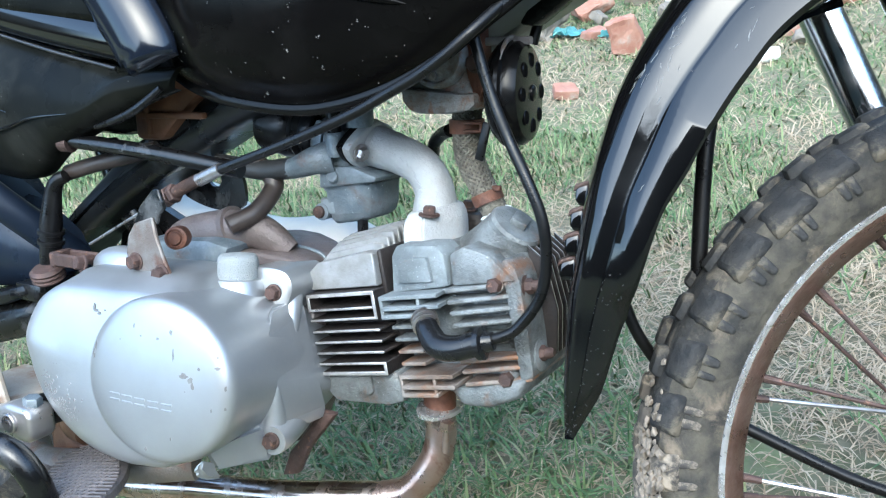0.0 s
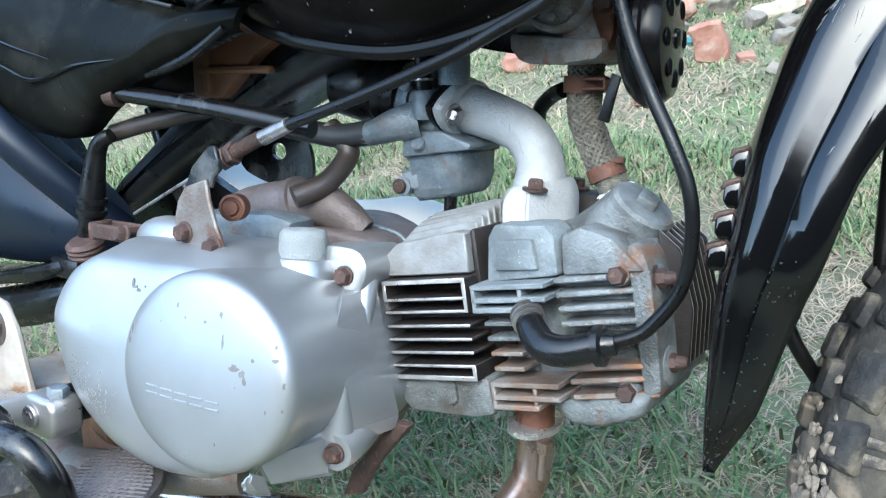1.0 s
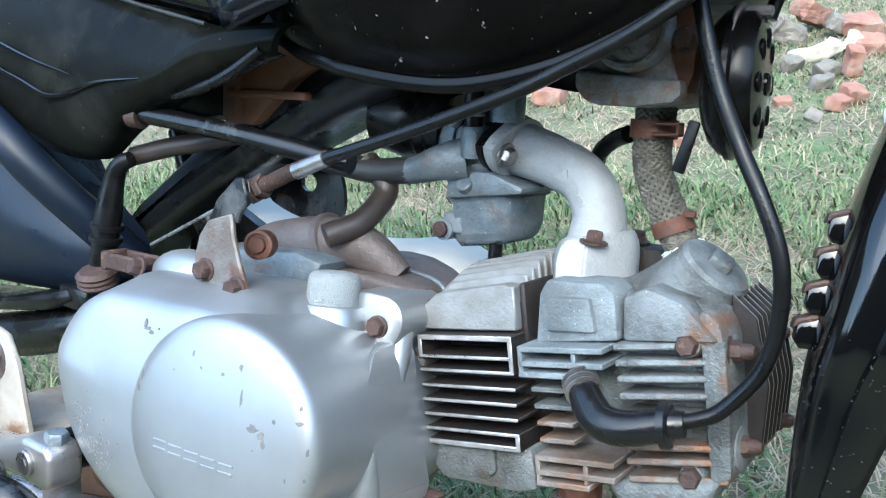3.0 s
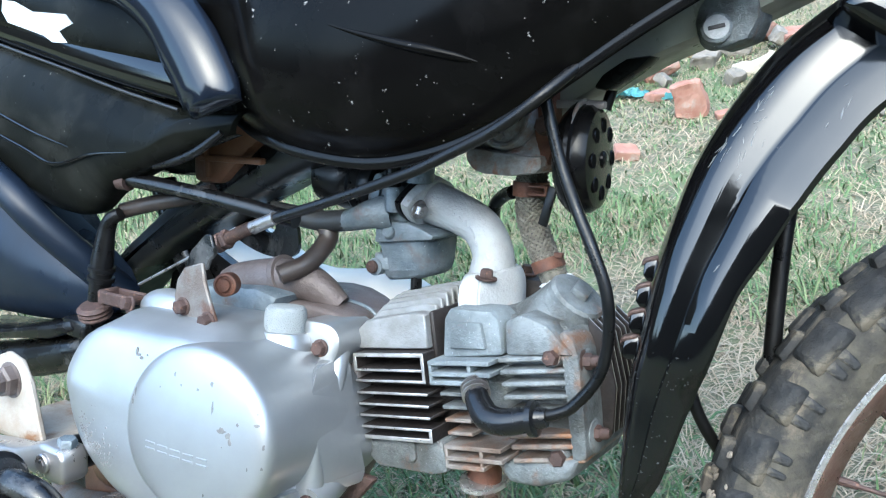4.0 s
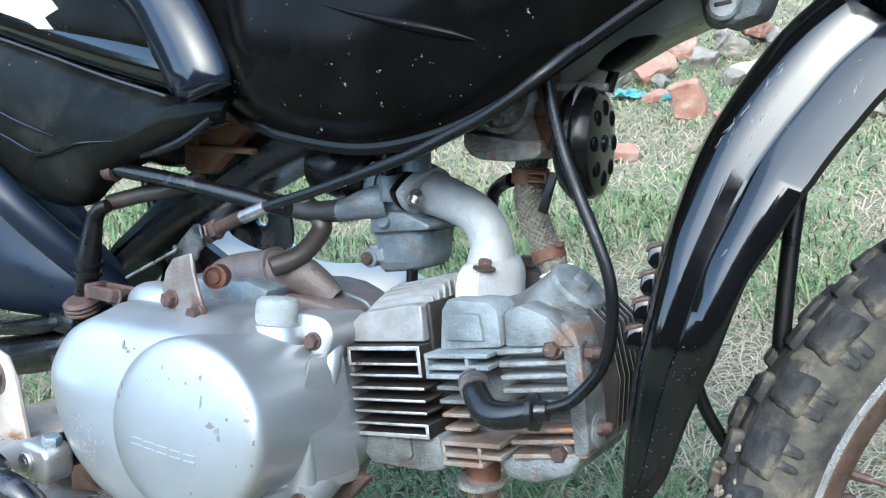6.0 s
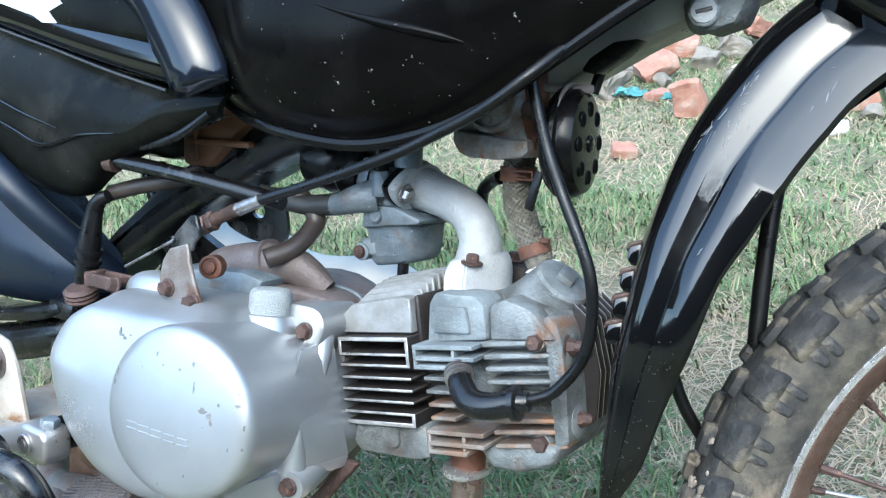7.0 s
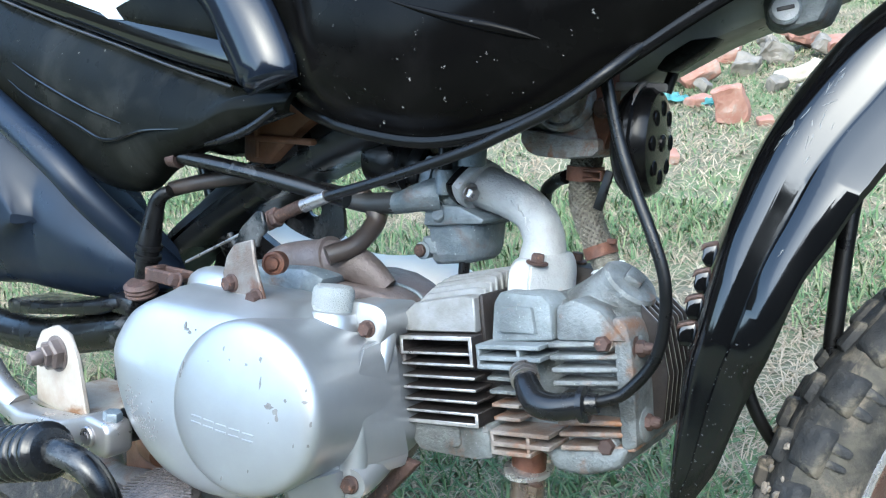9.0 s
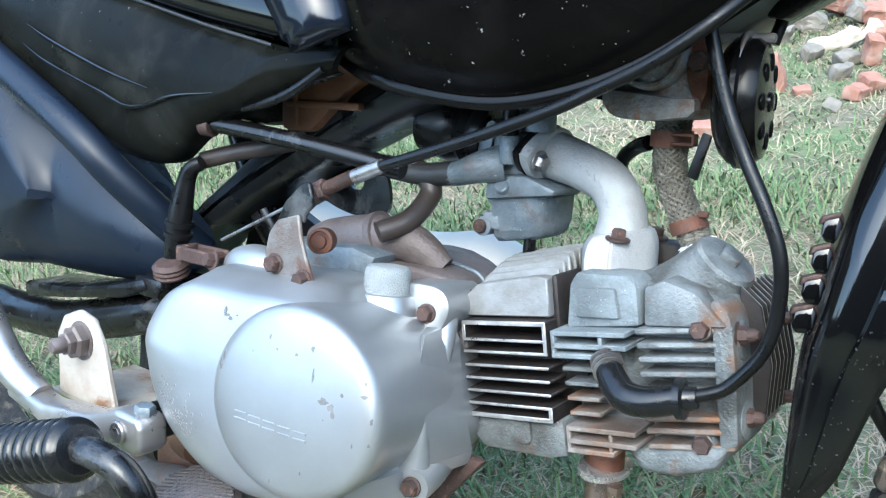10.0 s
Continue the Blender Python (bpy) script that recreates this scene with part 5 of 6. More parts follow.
# pedals and rests
bm = NB()
tube(bm, [(-0.46, -0.10, 0.235), (-0.388, -0.14, 0.240), (-0.33, -0.15, 0.252), (-0.25, -0.145, 0.265), (-0.20, -0.12, 0.268)], 0.0145, 16)
part("pedal_shaft", bm, RUST_GREY, bike, "rust-stained cross tube")
bm = NB()
b = NB()
lathe(b, [(0.030, -0.006), (0.034, -0.003), (0.034, 0.003), (0.030, 0.006), (0.01, 0.0085)], Matrix(), 36)
for v in b.verts:
    v.co.x *= 1.65
bmesh.ops.transform(b, matrix=aim((-0.235, -0.205, 0.281), (-0.12, -0.12, 1), 0.0), verts=b.verts)
join(bm, b)
pedal = part("brake_pedal", bm, PEDAL_RUBBER, bike, "worn ribbed brake pedal")
bm = NB()
m = aim((-0.235, -0.205, 0.281), (-0.12, -0.12, 1), 0.0)
for hand in (1, -1):
    for k in range(-9, 10):
        c = k * 0.0058
        half = math.sqrt(max(0.0, 1 - (c / 0.055) ** 2)) * 0.03
        if half > 0.006:
            a = V(c - hand * half * 0.6, -half, 0.0075)
            z = V(c + hand * half * 0.6, half, 0.0075)
            pts = [a, (a + z) / 2 + V(0, 0, 0.0012), z]
            tube(bm, [m @ p for p in pts], 0.0011, 5, 1)
part("tread", bm, PEDAL_RUBBER, pedal)
bm = NB()
tube(bm, [(-0.235, -0.20, 0.280), (-0.26, -0.19, 0.262), (-0.32, -0.175, 0.248), (-0.37, -0.15, 0.245)], 0.008, 12)
part("pedal_arm", bm, RUST_GREY, pedal)
# kick starter
bm = NB()
tube(bm, [(-0.312, -0.135, 0.318), (-0.302, -0.195, 0.325)], 0.0145, 20, 1)
part("kick_shaft", bm, RUBBER, bike, "black shaft seal")
bm = NB()
prism(bm, [(-0.296, 0.340), (-0.270, 0.339), (-0.2655, 0.332), (-0.266, 0.315), (-0.272, 0.309), (-0.296, 0.310), (-0.325, 0.312), (-0.40, 0.302), (-0.45, 0.313), (-0.45, 0.326), (-0.40, 0.318), (-0.335, 0.326), (-0.312, 0.334)], -0.219, -0.194, 0.005, 3)
tube(bm, [(-0.42, -0.206, 0.316), (-0.455, -0.21, 0.335), (-0.485, -0.215, 0.375), (-0.52, -0.22, 0.44)], [0.012, 0.014, 0.015, 0.013], 14)
bmesh.ops.translate(bm, vec=(-0.012, 0, 0), verts=bm.verts)
kick = part("kick_lever", bm, SILVER_DULL, bike, "bright worn metal kick-start lever")
bm = NB()
lathe(bm, [(0.0085, -0.002), (0.0085, 0.002), (0.0075, 0.003)], aim((-0.302, -0.219, 0.325), (0, -1, 0)), 20)
lathe(bm, [(0.004, 0.003), (0.004, 0.0035)], aim((-0.302, -0.219, 0.325), (0, -1, 0)), 6)
part("pinch_bolt", bm, STEEL, kick)
bm = hexbolt(NB(), (-0.289, -0.206, 0.3385), (0.1, 0, 1), 0.0135, 0.007)
part("bolt", bm, ZINC, kick)
# footrest
bm = NB()
prism(bm, [(-0.4405, 0.318), (-0.4400, 0.366), (-0.430, 0.382), (-0.4080, 0.3905), (-0.388, 0.386), (-0.375, 0.366), (-0.362, 0.318), (-0.362, 0.310), (-0.440, 0.314)], -0.184, -0.178, 0.0015, 1)
box(bm, (-0.455, -0.183, 0.309), (-0.352, -0.10, 0.314), 0.0012, 1)
brk = part("footrest_bracket", bm, CREAM_STEEL, bike, "pale steel bracket with brown rust stains")
bm = NB()
hexbolt(bm, (-0.404, -0.184, 0.3655), (0, -1, 0), 0.025, 0.010, 0.0165)
hexbolt(bm, (-0.404, -0.194, 0.3655), (0, -1, 0), 0.017, 0.006, 0.0)
lathe(bm, [(0.0065, 0), (0.0065, 0.008), (0.0045, 0.0105)], aim((-0.404, -0.200, 0.3655), (0, -1, 0)), 14)
part("nut", bm, CAST_BROWN, brk, "large dull brown nut")
bm = NB()
tube(bm, [(-0.30, -0.262, 0.328), (-0.27, -0.26, 0.331), (-0.245, -0.256, 0.325), (-0.232, -0.25, 0.305), (-0.230, -0.24, 0.275), (-0.24, -0.2, 0.24)], 0.0105, 14)
peg = part("footrest", bm, BLACK_WORN, bike, "black footrest bar with a ribbed rubber sleeve")
bm = NB()
prof = [(0.0120, -0.0040), (0.0170, -0.0030)]
for k in range(9):
    h = k * 0.0135
    prof += [(0.0188, h), (0.0212, h + 0.0012), (0.0225, h + 0.0038), (0.0225, h + 0.0068), (0.0212, h + 0.0094), (0.0188, h + 0.0108)]
lathe(bm, prof, aim((-0.285, -0.262, 0.330), (-1, 0.0, -0.32)), 26)
part("rubber_sleeve", bm, BLACK_PLASTIC, peg, "ribbed black rubber sleeve")
bm = NB()
tube(bm, [(-0.36, -0.10, 0.285), (-0.33, -0.13, 0.288), (-0.31, -0.14, 0.284)], [0.02, 0.022, 0.014], 16)
prism(bm, [(-0.37, 0.31), (-0.34, 0.31), (-0.33, 0.27), (-0.30, 0.262), (-0.31, 0.25), (-0.37, 0.25)], -0.14, -0.12, 0.004)
part("spring_bracket", bm, FOIL, bike, "brown rusty spring bracket")
# lower engine mount
bm = NB()
prism(bm, [(-0.0886, 0.3240), (-0.0730, 0.3232), (-0.0820, 0.3120), (-0.1031, 0.2872), (-0.1172, 0.2605), (-0.1353, 0.2550), (-0.1244, 0.2800), (-0.1091, 0.2971)], -0.085, -0.076, 0.0025)
part("engine_mount", bm, RUST, bike, "rusty lower engine mount")

# ---- front end, turned left about the steering axis ----
SAX = V(-math.sin(radians(24)), 0, math.cos(radians(24)))
SPT = V(0.25, 0, 0.62)
STEER = Matrix.Translation(SPT) @ Matrix.Rotation(radians(18), 4, SAX) @ Matrix.Translation(-SPT)


AXLE = V(0.438, 0, 0.312)
ROLLED = Matrix.Translation((0.427, 0.0625, 0.311)) @ Matrix.Rotation(radians(23), 4, "Z") @ Matrix.Rotation(radians(-8), 4, "X") @ Matrix.Translation(-AXLE)


def steer(bm, m=STEER):
    bmesh.ops.transform(bm, matrix=m, verts=bm.verts)
    return bm


WM = Matrix.Translation(AXLE) @ Matrix.Rotation(radians(90), 4, "X")
bm = NB()
sec = [(-0.020, 0.222), (-0.026, 0.226), (-0.0305, 0.236), (-0.0340, 0.248), (-0.0335, 0.260), (-0.0285, 0.2695), (-0.015, 0.2760), (0, 0.2775), (0.015, 0.2760), (0.0285, 0.2695), (0.0335, 0.260), (0.0340, 0.248),
       (0.0305, 0.236), (0.026, 0.226), (0.020, 0.222)]
rings = []
for k in range(120):
    a = math.tau * k / 120
    rings.append([V(AXLE.x + r * math.cos(a), y, AXLE.z + r * math.sin(a)) for y, r in sec])
loft(bm, rings, cap=False, closed=True)
wheel = tagged(new("front_wheel"), "spoked front wheel with a muddy knobbly tyre")
wheel.parent = bike
# innermost ring is coloured black for the shaded gap beside the rim
for f in bm.faces:
    c = f.calc_center_median()
    if math.hypot(c.x - AXLE.x, c.z - AXLE.z) < 0.268:
        f.material_index = 1 if math.hypot(c.x - AXLE.x, c.z - AXLE.z) > 0.2295 else 2
tyre = part("tyre", steer(bm, ROLLED), TYRE, wheel, "muddy knobbly tyre", sharp=60, mats=(TYRE_SIDE, RUBBER))
rnd = random.Random(5)


def knob_mesh(y, w, l, out, r0, tilt):
    """One tread block at angle zero, on the wheel's own axes."""
    b = NB()
    box(b, (-l / 2, y - w / 2, -0.004), (l / 2, y + w / 2, out), min(0.0036, l * 0.3, out * 0.8), 2)
    if abs(tilt) > 1:
        for v in b.verts:
            v.co.x *= 0.80 + 0.35 * (v.co.y - y) / (w / 2)
            v.co.z *= 0.62 + 0.42 * (v.co.y - y) / (w / 2)
    for v in b.verts:
        k = 1 - 0.18 * v.co.z / out
        v.co.x *= k
        v.co.y = y + (v.co.y - y) * k
    bmesh.ops.transform(b, matrix=Matrix.Translation((0, y, r0)) @ Matrix.Rotation(tilt, 4, "X") @ Matrix.Translation((0, -y, 0)), verts=b.verts)
    me = bpy.data.meshes.new("tread_block")
    b.to_mesh(me)
    b.free()
    me.materials.append(TYRE)
    me.shade_smooth()
    me.set_sharp_from_angle(angle=radians(35))
    return me


KN = {"mid": knob_mesh(0.0085, 0.0165, 0.024, 0.0100, 0.2735, -0.05), "mid2": knob_mesh(-0.0085, 0.0165, 0.024, 0.0100, 0.2735, 0.05),
      "sh": knob_mesh(-0.0268, 0.0235, 0.032, 0.0070, 0.2665, 0.66), "sh2": knob_mesh(0.0270, 0.0200, 0.029, 0.0110, 0.2655, -0.60),
      "side": knob_mesh(-0.0322, 0.026, 0.0110, 0.0036, 0.2575, 1.36)}
KM = {k: v.copy() for k, v in KN.items()}
for v in KM.values():
    v.materials.clear()
    v.materials.append(TYRE_MUD)
N = 42
for k in range(N):
    for kind, off in (("mid", 0.0), ("mid2", 0.5), ("sh", 0.25), ("sh2", 0.75), ("side", 0.08), ("side", 0.40)):
        a = math.tau * (k + off) / N
        jit = rnd.uniform(-0.012, 0.012)
        muddy = radians(76) < a < radians(118) and rnd.random() < 0.8 and kind != "sh2"
        o = new("tread_block", (KM if muddy else KN)[kind])
        o.parent = tyre
        # the wheel's top is angle zero, turning backwards
        o.matrix_local = ROLLED @ Matrix.Translation(AXLE) @ Matrix.Rotation(-a + jit, 4, "Y") @ Matrix.Diagonal((1 + rnd.uniform(-0.2, 0.12), 1, 1 + rnd.uniform(-0.010, 0.002), 1))
# dried mud caked on the tread
bm = NB()
for k in range(600):
    a, y, r = radians(rnd.gauss(99, 8)), rnd.gauss(-0.016, 0.013), 0.0
    if not -0.038 < y < 0.02:
        continue
    r = 0.2790 - 9.0 * max(0.0, -0.012 - y) ** 2 * 2.2
    size = rnd.uniform(0.0012, 0.0042)
    b = NB()
    bmesh.ops.create_icosphere(b, subdivisions=1, radius=size)
    for v in b.verts:
        v.co *= rnd.uniform(0.6, 1.25)
    m = ROLLED @ Matrix.Translation(AXLE) @ Matrix.Rotation(-a, 4, "Y") @ Matrix.Translation((0, y, r)) @ Matrix.Diagonal((1.3, 1.2, 0.8, 1))
    bmesh.ops.transform(b, matrix=m, verts=b.verts)
    join(bm, b)
part("dried_mud", bm, DRY_MUD, tyre, "pale dried mud caked on the tread")["kind"] = "stuff"
bm = NB()
sec = [(-0.0225, 0.2280), (-0.0255, 0.2288), (-0.0275, 0.2270), (-0.0272, 0.2235), (-0.0250, 0.2205), (-0.019, 0.2165), (-0.011, 0.208), (0, 0.206), (0.011, 0.208), (0.019, 0.2165), (0.0250, 0.2205), (0.0272, 0.2235), (0.0275, 0.2270), (0.0255, 0.2288),
       (0.0225, 0.2280), (0.012, 0.218), (0, 0.214), (-0.012, 0.218)]
loft(bm, [[V(AXLE.x + r * math.cos(a), y, AXLE.z + r * math.sin(a)) for y, r in sec] for a in (math.tau * k / 120 for k in range(120))], cap=False, closed=True)
bm.faces.ensure_lookup_table()
for f in bm.faces:
    c = f.calc_center_median()
    rr_ = math.hypot(c.x - AXLE.x, c.z - AXLE.z)
    if rr_ > 0.2235 and abs(c.y) > 0.020:
        f.material_index = 1
rim = part("rim", steer(bm, ROLLED), RIM, wheel, "rusty chrome rim", mats=(RIM_EDGE,))
for sgn in (-1, 1):
    for k in range(18):
        a = math.tau * (k + (0.25 if sgn > 0 else 0)) / 18
        ha = a + (0.62 if k % 2 else -0.62)
        hubp = V(AXLE.x + 0.042 * math.cos(ha), sgn * 0.030, AXLE.z + 0.042 * math.sin(ha))
        rp = V(AXLE.x + 0.2085 * math.cos(a), sgn * 0.006, AXLE.z + 0.2085 * math.sin(a))
        bm = NB()
        tube(bm, [hubp, rp], 0.0016, 8, 1)
        sp = part("spoke", steer(bm, ROLLED), RUST if (k * 7 + (sgn > 0)) % 3 else STEEL, wheel)
        bm = NB()
        d = (hubp - rp).normalized()
        tube(bm, [rp - d * 0.002, rp + d * 0.014], [0.0034, 0.0026], 8, 1)
        part("nipple", steer(bm, ROLLED), RUST, sp)
bm = NB()
lathe(bm, [(0.012, -0.05), (0.03, -0.048), (0.046, -0.034), (0.046, -0.028), (0.03, -0.022), (0.028, 0.022), (0.052, 0.028), (0.055, 0.045), (0.03, 0.05), (0.012, 0.055)], WM, 32)
part("hub", steer(bm, ROLLED), CAST, wheel)
bm = NB()
tube(bm, [(0.307, -0.078, 0.630), (0.345, -0.078, 0.545), (0.3825, -0.078, 0.470)], 0.0125, 20, 2)
fork = part("front_fork", steer(bm, ROLLED), CHROME, bike, "black and chrome front fork")
for sgn in (-1, 1):
    bm = NB()
    tube(bm, [(0.280, 0.078 * sgn, 0.69), (0.307, 0.078 * sgn, 0.630), (0.380, 0.078 * sgn, 0.475), (0.462, 0.078 * sgn, 0.30)], [0.0165, 0.0165, 0.017, 0.018], 20, 3)
    part("fork_leg", steer(bm, ROLLED), CHROME if sgn > 0 else BLACK, fork)
    bm = NB()
    lathe(bm, [(0.014, -0.012), (0.014, 0.012)], Matrix.Translation((0.448, 0.078 * sgn, 0.308)) @ Matrix.Rotation(radians(90), 4, "X"), 20)
    part("axle_lug", steer(bm, ROLLED), CAST, fork)
bm = NB()
prism(bm, [(0.205, 0.668), (0.262, 0.695), (0.30, 0.66), (0.275, 0.632), (0.235, 0.648)], -0.095, 0.095, 0.010, 3)
part("fork_crown", steer(bm, ROLLED), BLACK, fork)

# mudguard behind the front wheel
CROWN = [(0.266, 0.705), (0.229, 0.690), (0.192, 0.659), (0.166, 0.624), (0.144, 0.582), (0.1315, 0.543), (0.123, 0.508), (0.117, 0.464), (0.1135, 0.432), (0.1125, 0.373), (0.114, 0.334)]
EDGE = [0.066, 0.066, 0.066, 0.066, 0.0635, 0.0575, 0.0495, 0.0435, 0.0385, 0.0235, 0.003]
GROOVE = [0.042, 0.042, 0.042, 0.0415, 0.038, 0.0345, 0.0305, 0.0255, 0.021, 0.0125, 0.001]
crown = smooth_path([V(x, 0, z) for x, z in CROWN], 6)
rings = []
for i, p in enumerate(crown):
    f = i / (len(crown) - 1)
    t = (crown[min(i + 1, len(crown) - 1)] - crown[max(i - 1, 0)]).normalized()
    out = V(t.z, 0, -t.x)
    if out.x > 0:
        out = -out
    taper = 1.0 if f < 0.62 else max(0.06, 1 - ((f - 0.62) / 0.38) ** 1.5)
    wide = 0.050 * taper
    at = min(f * 10, 9.999)
    k = int(at)
    deep, mid = EDGE[k] + (EDGE[k + 1] - EDGE[k]) * (at - k), GROOVE[k] + (GROOVE[k + 1] - GROOVE[k]) * (at - k)
    prof = [(0.0, 0.0), (0.22, 0.02), (0.40, 0.08), (0.54, 0.17), (0.64, 0.29), (0.70, 0.44), (0.725, 0.65), (0.735, 0.86), (0.75, 0.98), (0.775, 1.0), (0.80, 0.94)]
    lay = 0.06 * step(f, 0.36, 0.50)
    right = [p + V(0, -v * wide, 0) - out * (h * mid) for v, h in prof] + [p + V(0, -v * wide, 0) - out * (mid * 0.95 + (deep - mid * 0.95) * h) for v, h in ((0.825 + lay, 0.06), (0.91 + lay * 0.6, 0.45), (1.0, 1.0))]
    left = [V(q.x, -q.y, q.z) for q in right[1:]]
    outer = list(reversed(left)) + right
    inner = [q - out * 0.0035 + V(0, 0.0025 if q.y < 0 else -0.0025, 0) * (abs(q.y) / 0.05) for q in reversed(outer)]
    rings.append(outer + inner)
bm = NB()
loft(bm, rings)
guard = part("front_mudguard", steer(bm), BLACK, bike, "glossy black scratched front mudguard", sharp=50)
for k in range(4):
    bm = NB()
    z, x = 0.5135 - 0.0175 * k, 0.1225 - 0.0032 * k
    prism(bm, [(x - 0.0060, z - 0.009), (x - 0.0055, z + 0.000), (x + 0.003, z + 0.0030), (x + 0.012, z + 0.002), (x + 0.012, z - 0.012), (x - 0.003, z - 0.013)], -0.006, 0.008, 0.0012, 2)
    tooth = part("rib_tooth", steer(bm), BLACK, guard)
    bm = NB()
    prism(bm, [(x - 0.0075, z - 0.004), (x - 0.0065, z + 0.0015), (x + 0.002, z + 0.0045), (x + 0.005, z + 0.004), (x + 0.004, z + 0.0015), (x - 0.004, z - 0.001)], -0.0068, 0.009, 0.0012, 2)
    part("rusty_tip", steer(bm), RUST, tooth, "rusty worn tip")

def guard_point(f, j):
    """A point of the mudguard's outer skin, its surface direction along and across, and its normal."""
    x = f * (len(rings) - 1)
    i, k = min(int(x), len(rings) - 2), min(int(j), 25)
    g, h = x - i, j - k
    a, b, c, d = rings[i][k], rings[i + 1][k], rings[i][k + 1], rings[i + 1][k + 1]
    p = a.lerp(b, g).lerp(c.lerp(d, g), h)
    along, across = (b - a).lerp(d - c, h).normalized(), (c - a).lerp(d - b, g).normalized()
    n_ = along.cross(across).normalized()
    return p, along, across, n_ if n_.x * -1 + n_.y * -1 > 0 else -n_


def scuff(bm, f, j, long_, wide, turn):
    """A thin ragged scratch lying on the skin."""
    p, along, across, n_ = guard_point(f, j)
    d = along * math.cos(turn) + across * math.sin(turn)
    s_ = n_.cross(d)
    strip = []
    for q in (-0.5, -0.2, 0.15, 0.5):
        w = wide * (0.25 if abs(q) == 0.5 else r_.uniform(0.6, 1.2)) / 2
        c = p + d * q * long_ + s_ * r_.uniform(-0.3, 0.3) * wide
        strip.append([c - s_ * w - n_ * 0.0012, c + s_ * w - n_ * 0.0012, c + s_ * w + n_ * 0.00018, c - s_ * w + n_ * 0.00018])
    return loft(bm, strip)


r_ = random.Random(14)
SCUFF = material("grey_scratched_paint", (0.14, 0.143, 0.143), 0.6, 0.0, (0.07, 0.07, 0.068), 300, 0.9)
# worn patch on the crown, stray scratches on the flank
for k in range(29):
    worn = k < 24
    bm = NB()
    scuff(bm, r_.gauss(0.345, 0.03) if worn else r_.uniform(0.2, 0.62), r_.uniform(16.6, 20.0) if worn else r_.uniform(23.2, 25.6), r_.uniform(0.003, 0.010), r_.uniform(0.0003, 0.0008), r_.gauss(0.1, 0.25))
    part("scratch", steer(bm), SCUFF, guard)
bm = NB()
for k in range(120):
    f, size = r_.uniform(0.55, 0.99) ** 0.6, r_.uniform(0.0003, 0.0010)
    scuff(bm, f, r_.choice((r_.uniform(13.5, 18.5), r_.uniform(23.2, 25.8))), size * r_.uniform(1, 1.8), size, r_.uniform(0, 3))
part("road_dust", steer(bm), RUBBER_DUST, guard, "grey dust and chips in the paint")["kind"] = "stuff"

# cables by the wheel
bm = NB()
tube(bm, [(0.215, 0.03, 0.62), (0.204, 0.03, 0.555), (0.202, 0.03, 0.464), (0.205, 0.03, 0.40)], 0.0058, 14)
part("speedometer_cable", steer(bm), RUBBER, bike, "black cable beside the wheel")
bm = NB()
tube(bm, [(0.140, 0.04, 0.46), (0.150, 0.04, 0.43), (0.166, 0.045, 0.397), (0.20, 0.05, 0.36), (0.26, 0.05, 0.33), (0.34, 0.05, 0.30), (0.43, 0.05, 0.29)], 0.0045, 12)
part("brake_cable", steer(bm), RUBBER, bike, "black brake cable")
# steering lock
bm = NB()
lathe(bm, [(0.0098, -0.02), (0.0098, 0.002), (0.0088, 0.003), (0.0080, 0.0032)], aim((0.1548, -0.0330, 0.6658), (0.3338, -0.9530, 0.1648)), 32)
prism(bm, [(0.1414, 0.6798), (0.1393, 0.6698), (0.1421, 0.6595), (0.1548, 0.6528), (0.1743, 0.6593), (0.1792, 0.6720), (0.1788, 0.6898), (0.1488, 0.6898)], -0.030, 0.007, 0.003)
lock = part("steering_lock", bm, CAST, bike, "grey steering lock with a key slot")
bm = NB()
box(bm, (-0.0052, -0.0013, 0.0030), (0.0052, 0.0013, 0.0048), 0.0004, 1, aim((0.1548, -0.0330, 0.6658), (0.3338, -0.9530, 0.1648)) @ Matrix.Rotation(0.25, 4, 'Z'))
face = part("key_slot", bm, FIN_DARK, lock)
bm = NB()
lathe(bm, [(0.0078, 0.002), (0.0078, 0.0040), (0.007, 0.0042)], aim((0.1548, -0.0330, 0.6658), (0.3338, -0.9530, 0.1648)), 28)
part("lock_face", bm, BLOCK, lock, "round pale metal lock face")
# stand, on the far side
bm = NB()
tube(bm, [(-0.40, 0.10, 0.25), (-0.42, 0.17, 0.17), (-0.43, 0.235, 0.105)], 0.010, 12)
part("side_stand", bm, BLACK_WORN, bike)
# rear wheel and seat close the machine beyond the view
bm = NB()
loft(bm, [[V(-0.78 + r * math.cos(a), y, 0.312 + r * math.sin(a)) for y, r in [(-0.02, 0.22), (-0.033, 0.25), (-0.02, 0.275), (0.02, 0.275), (0.033, 0.25), (0.02, 0.22)]] for a in (math.tau * k / 60 for k in range(60))],
     cap=False, closed=True)
part("rear_tyre", bm, TYRE, bike)
bm = NB()
prism(bm, [(-0.85, 0.80), (-0.30, 0.75), (-0.24, 0.78), (-0.30, 0.83), (-0.85, 0.86)], -0.12, 0.12, 0.02, 3)
part("seat", bm, RUBBER, bike)

# ---- ground ----
def height(x, y):
    return 0.012 * noise.noise(V(x * 1.3, y * 1.3, 0)) + 0.006 * noise.noise(V(x * 6, y * 6, 3))


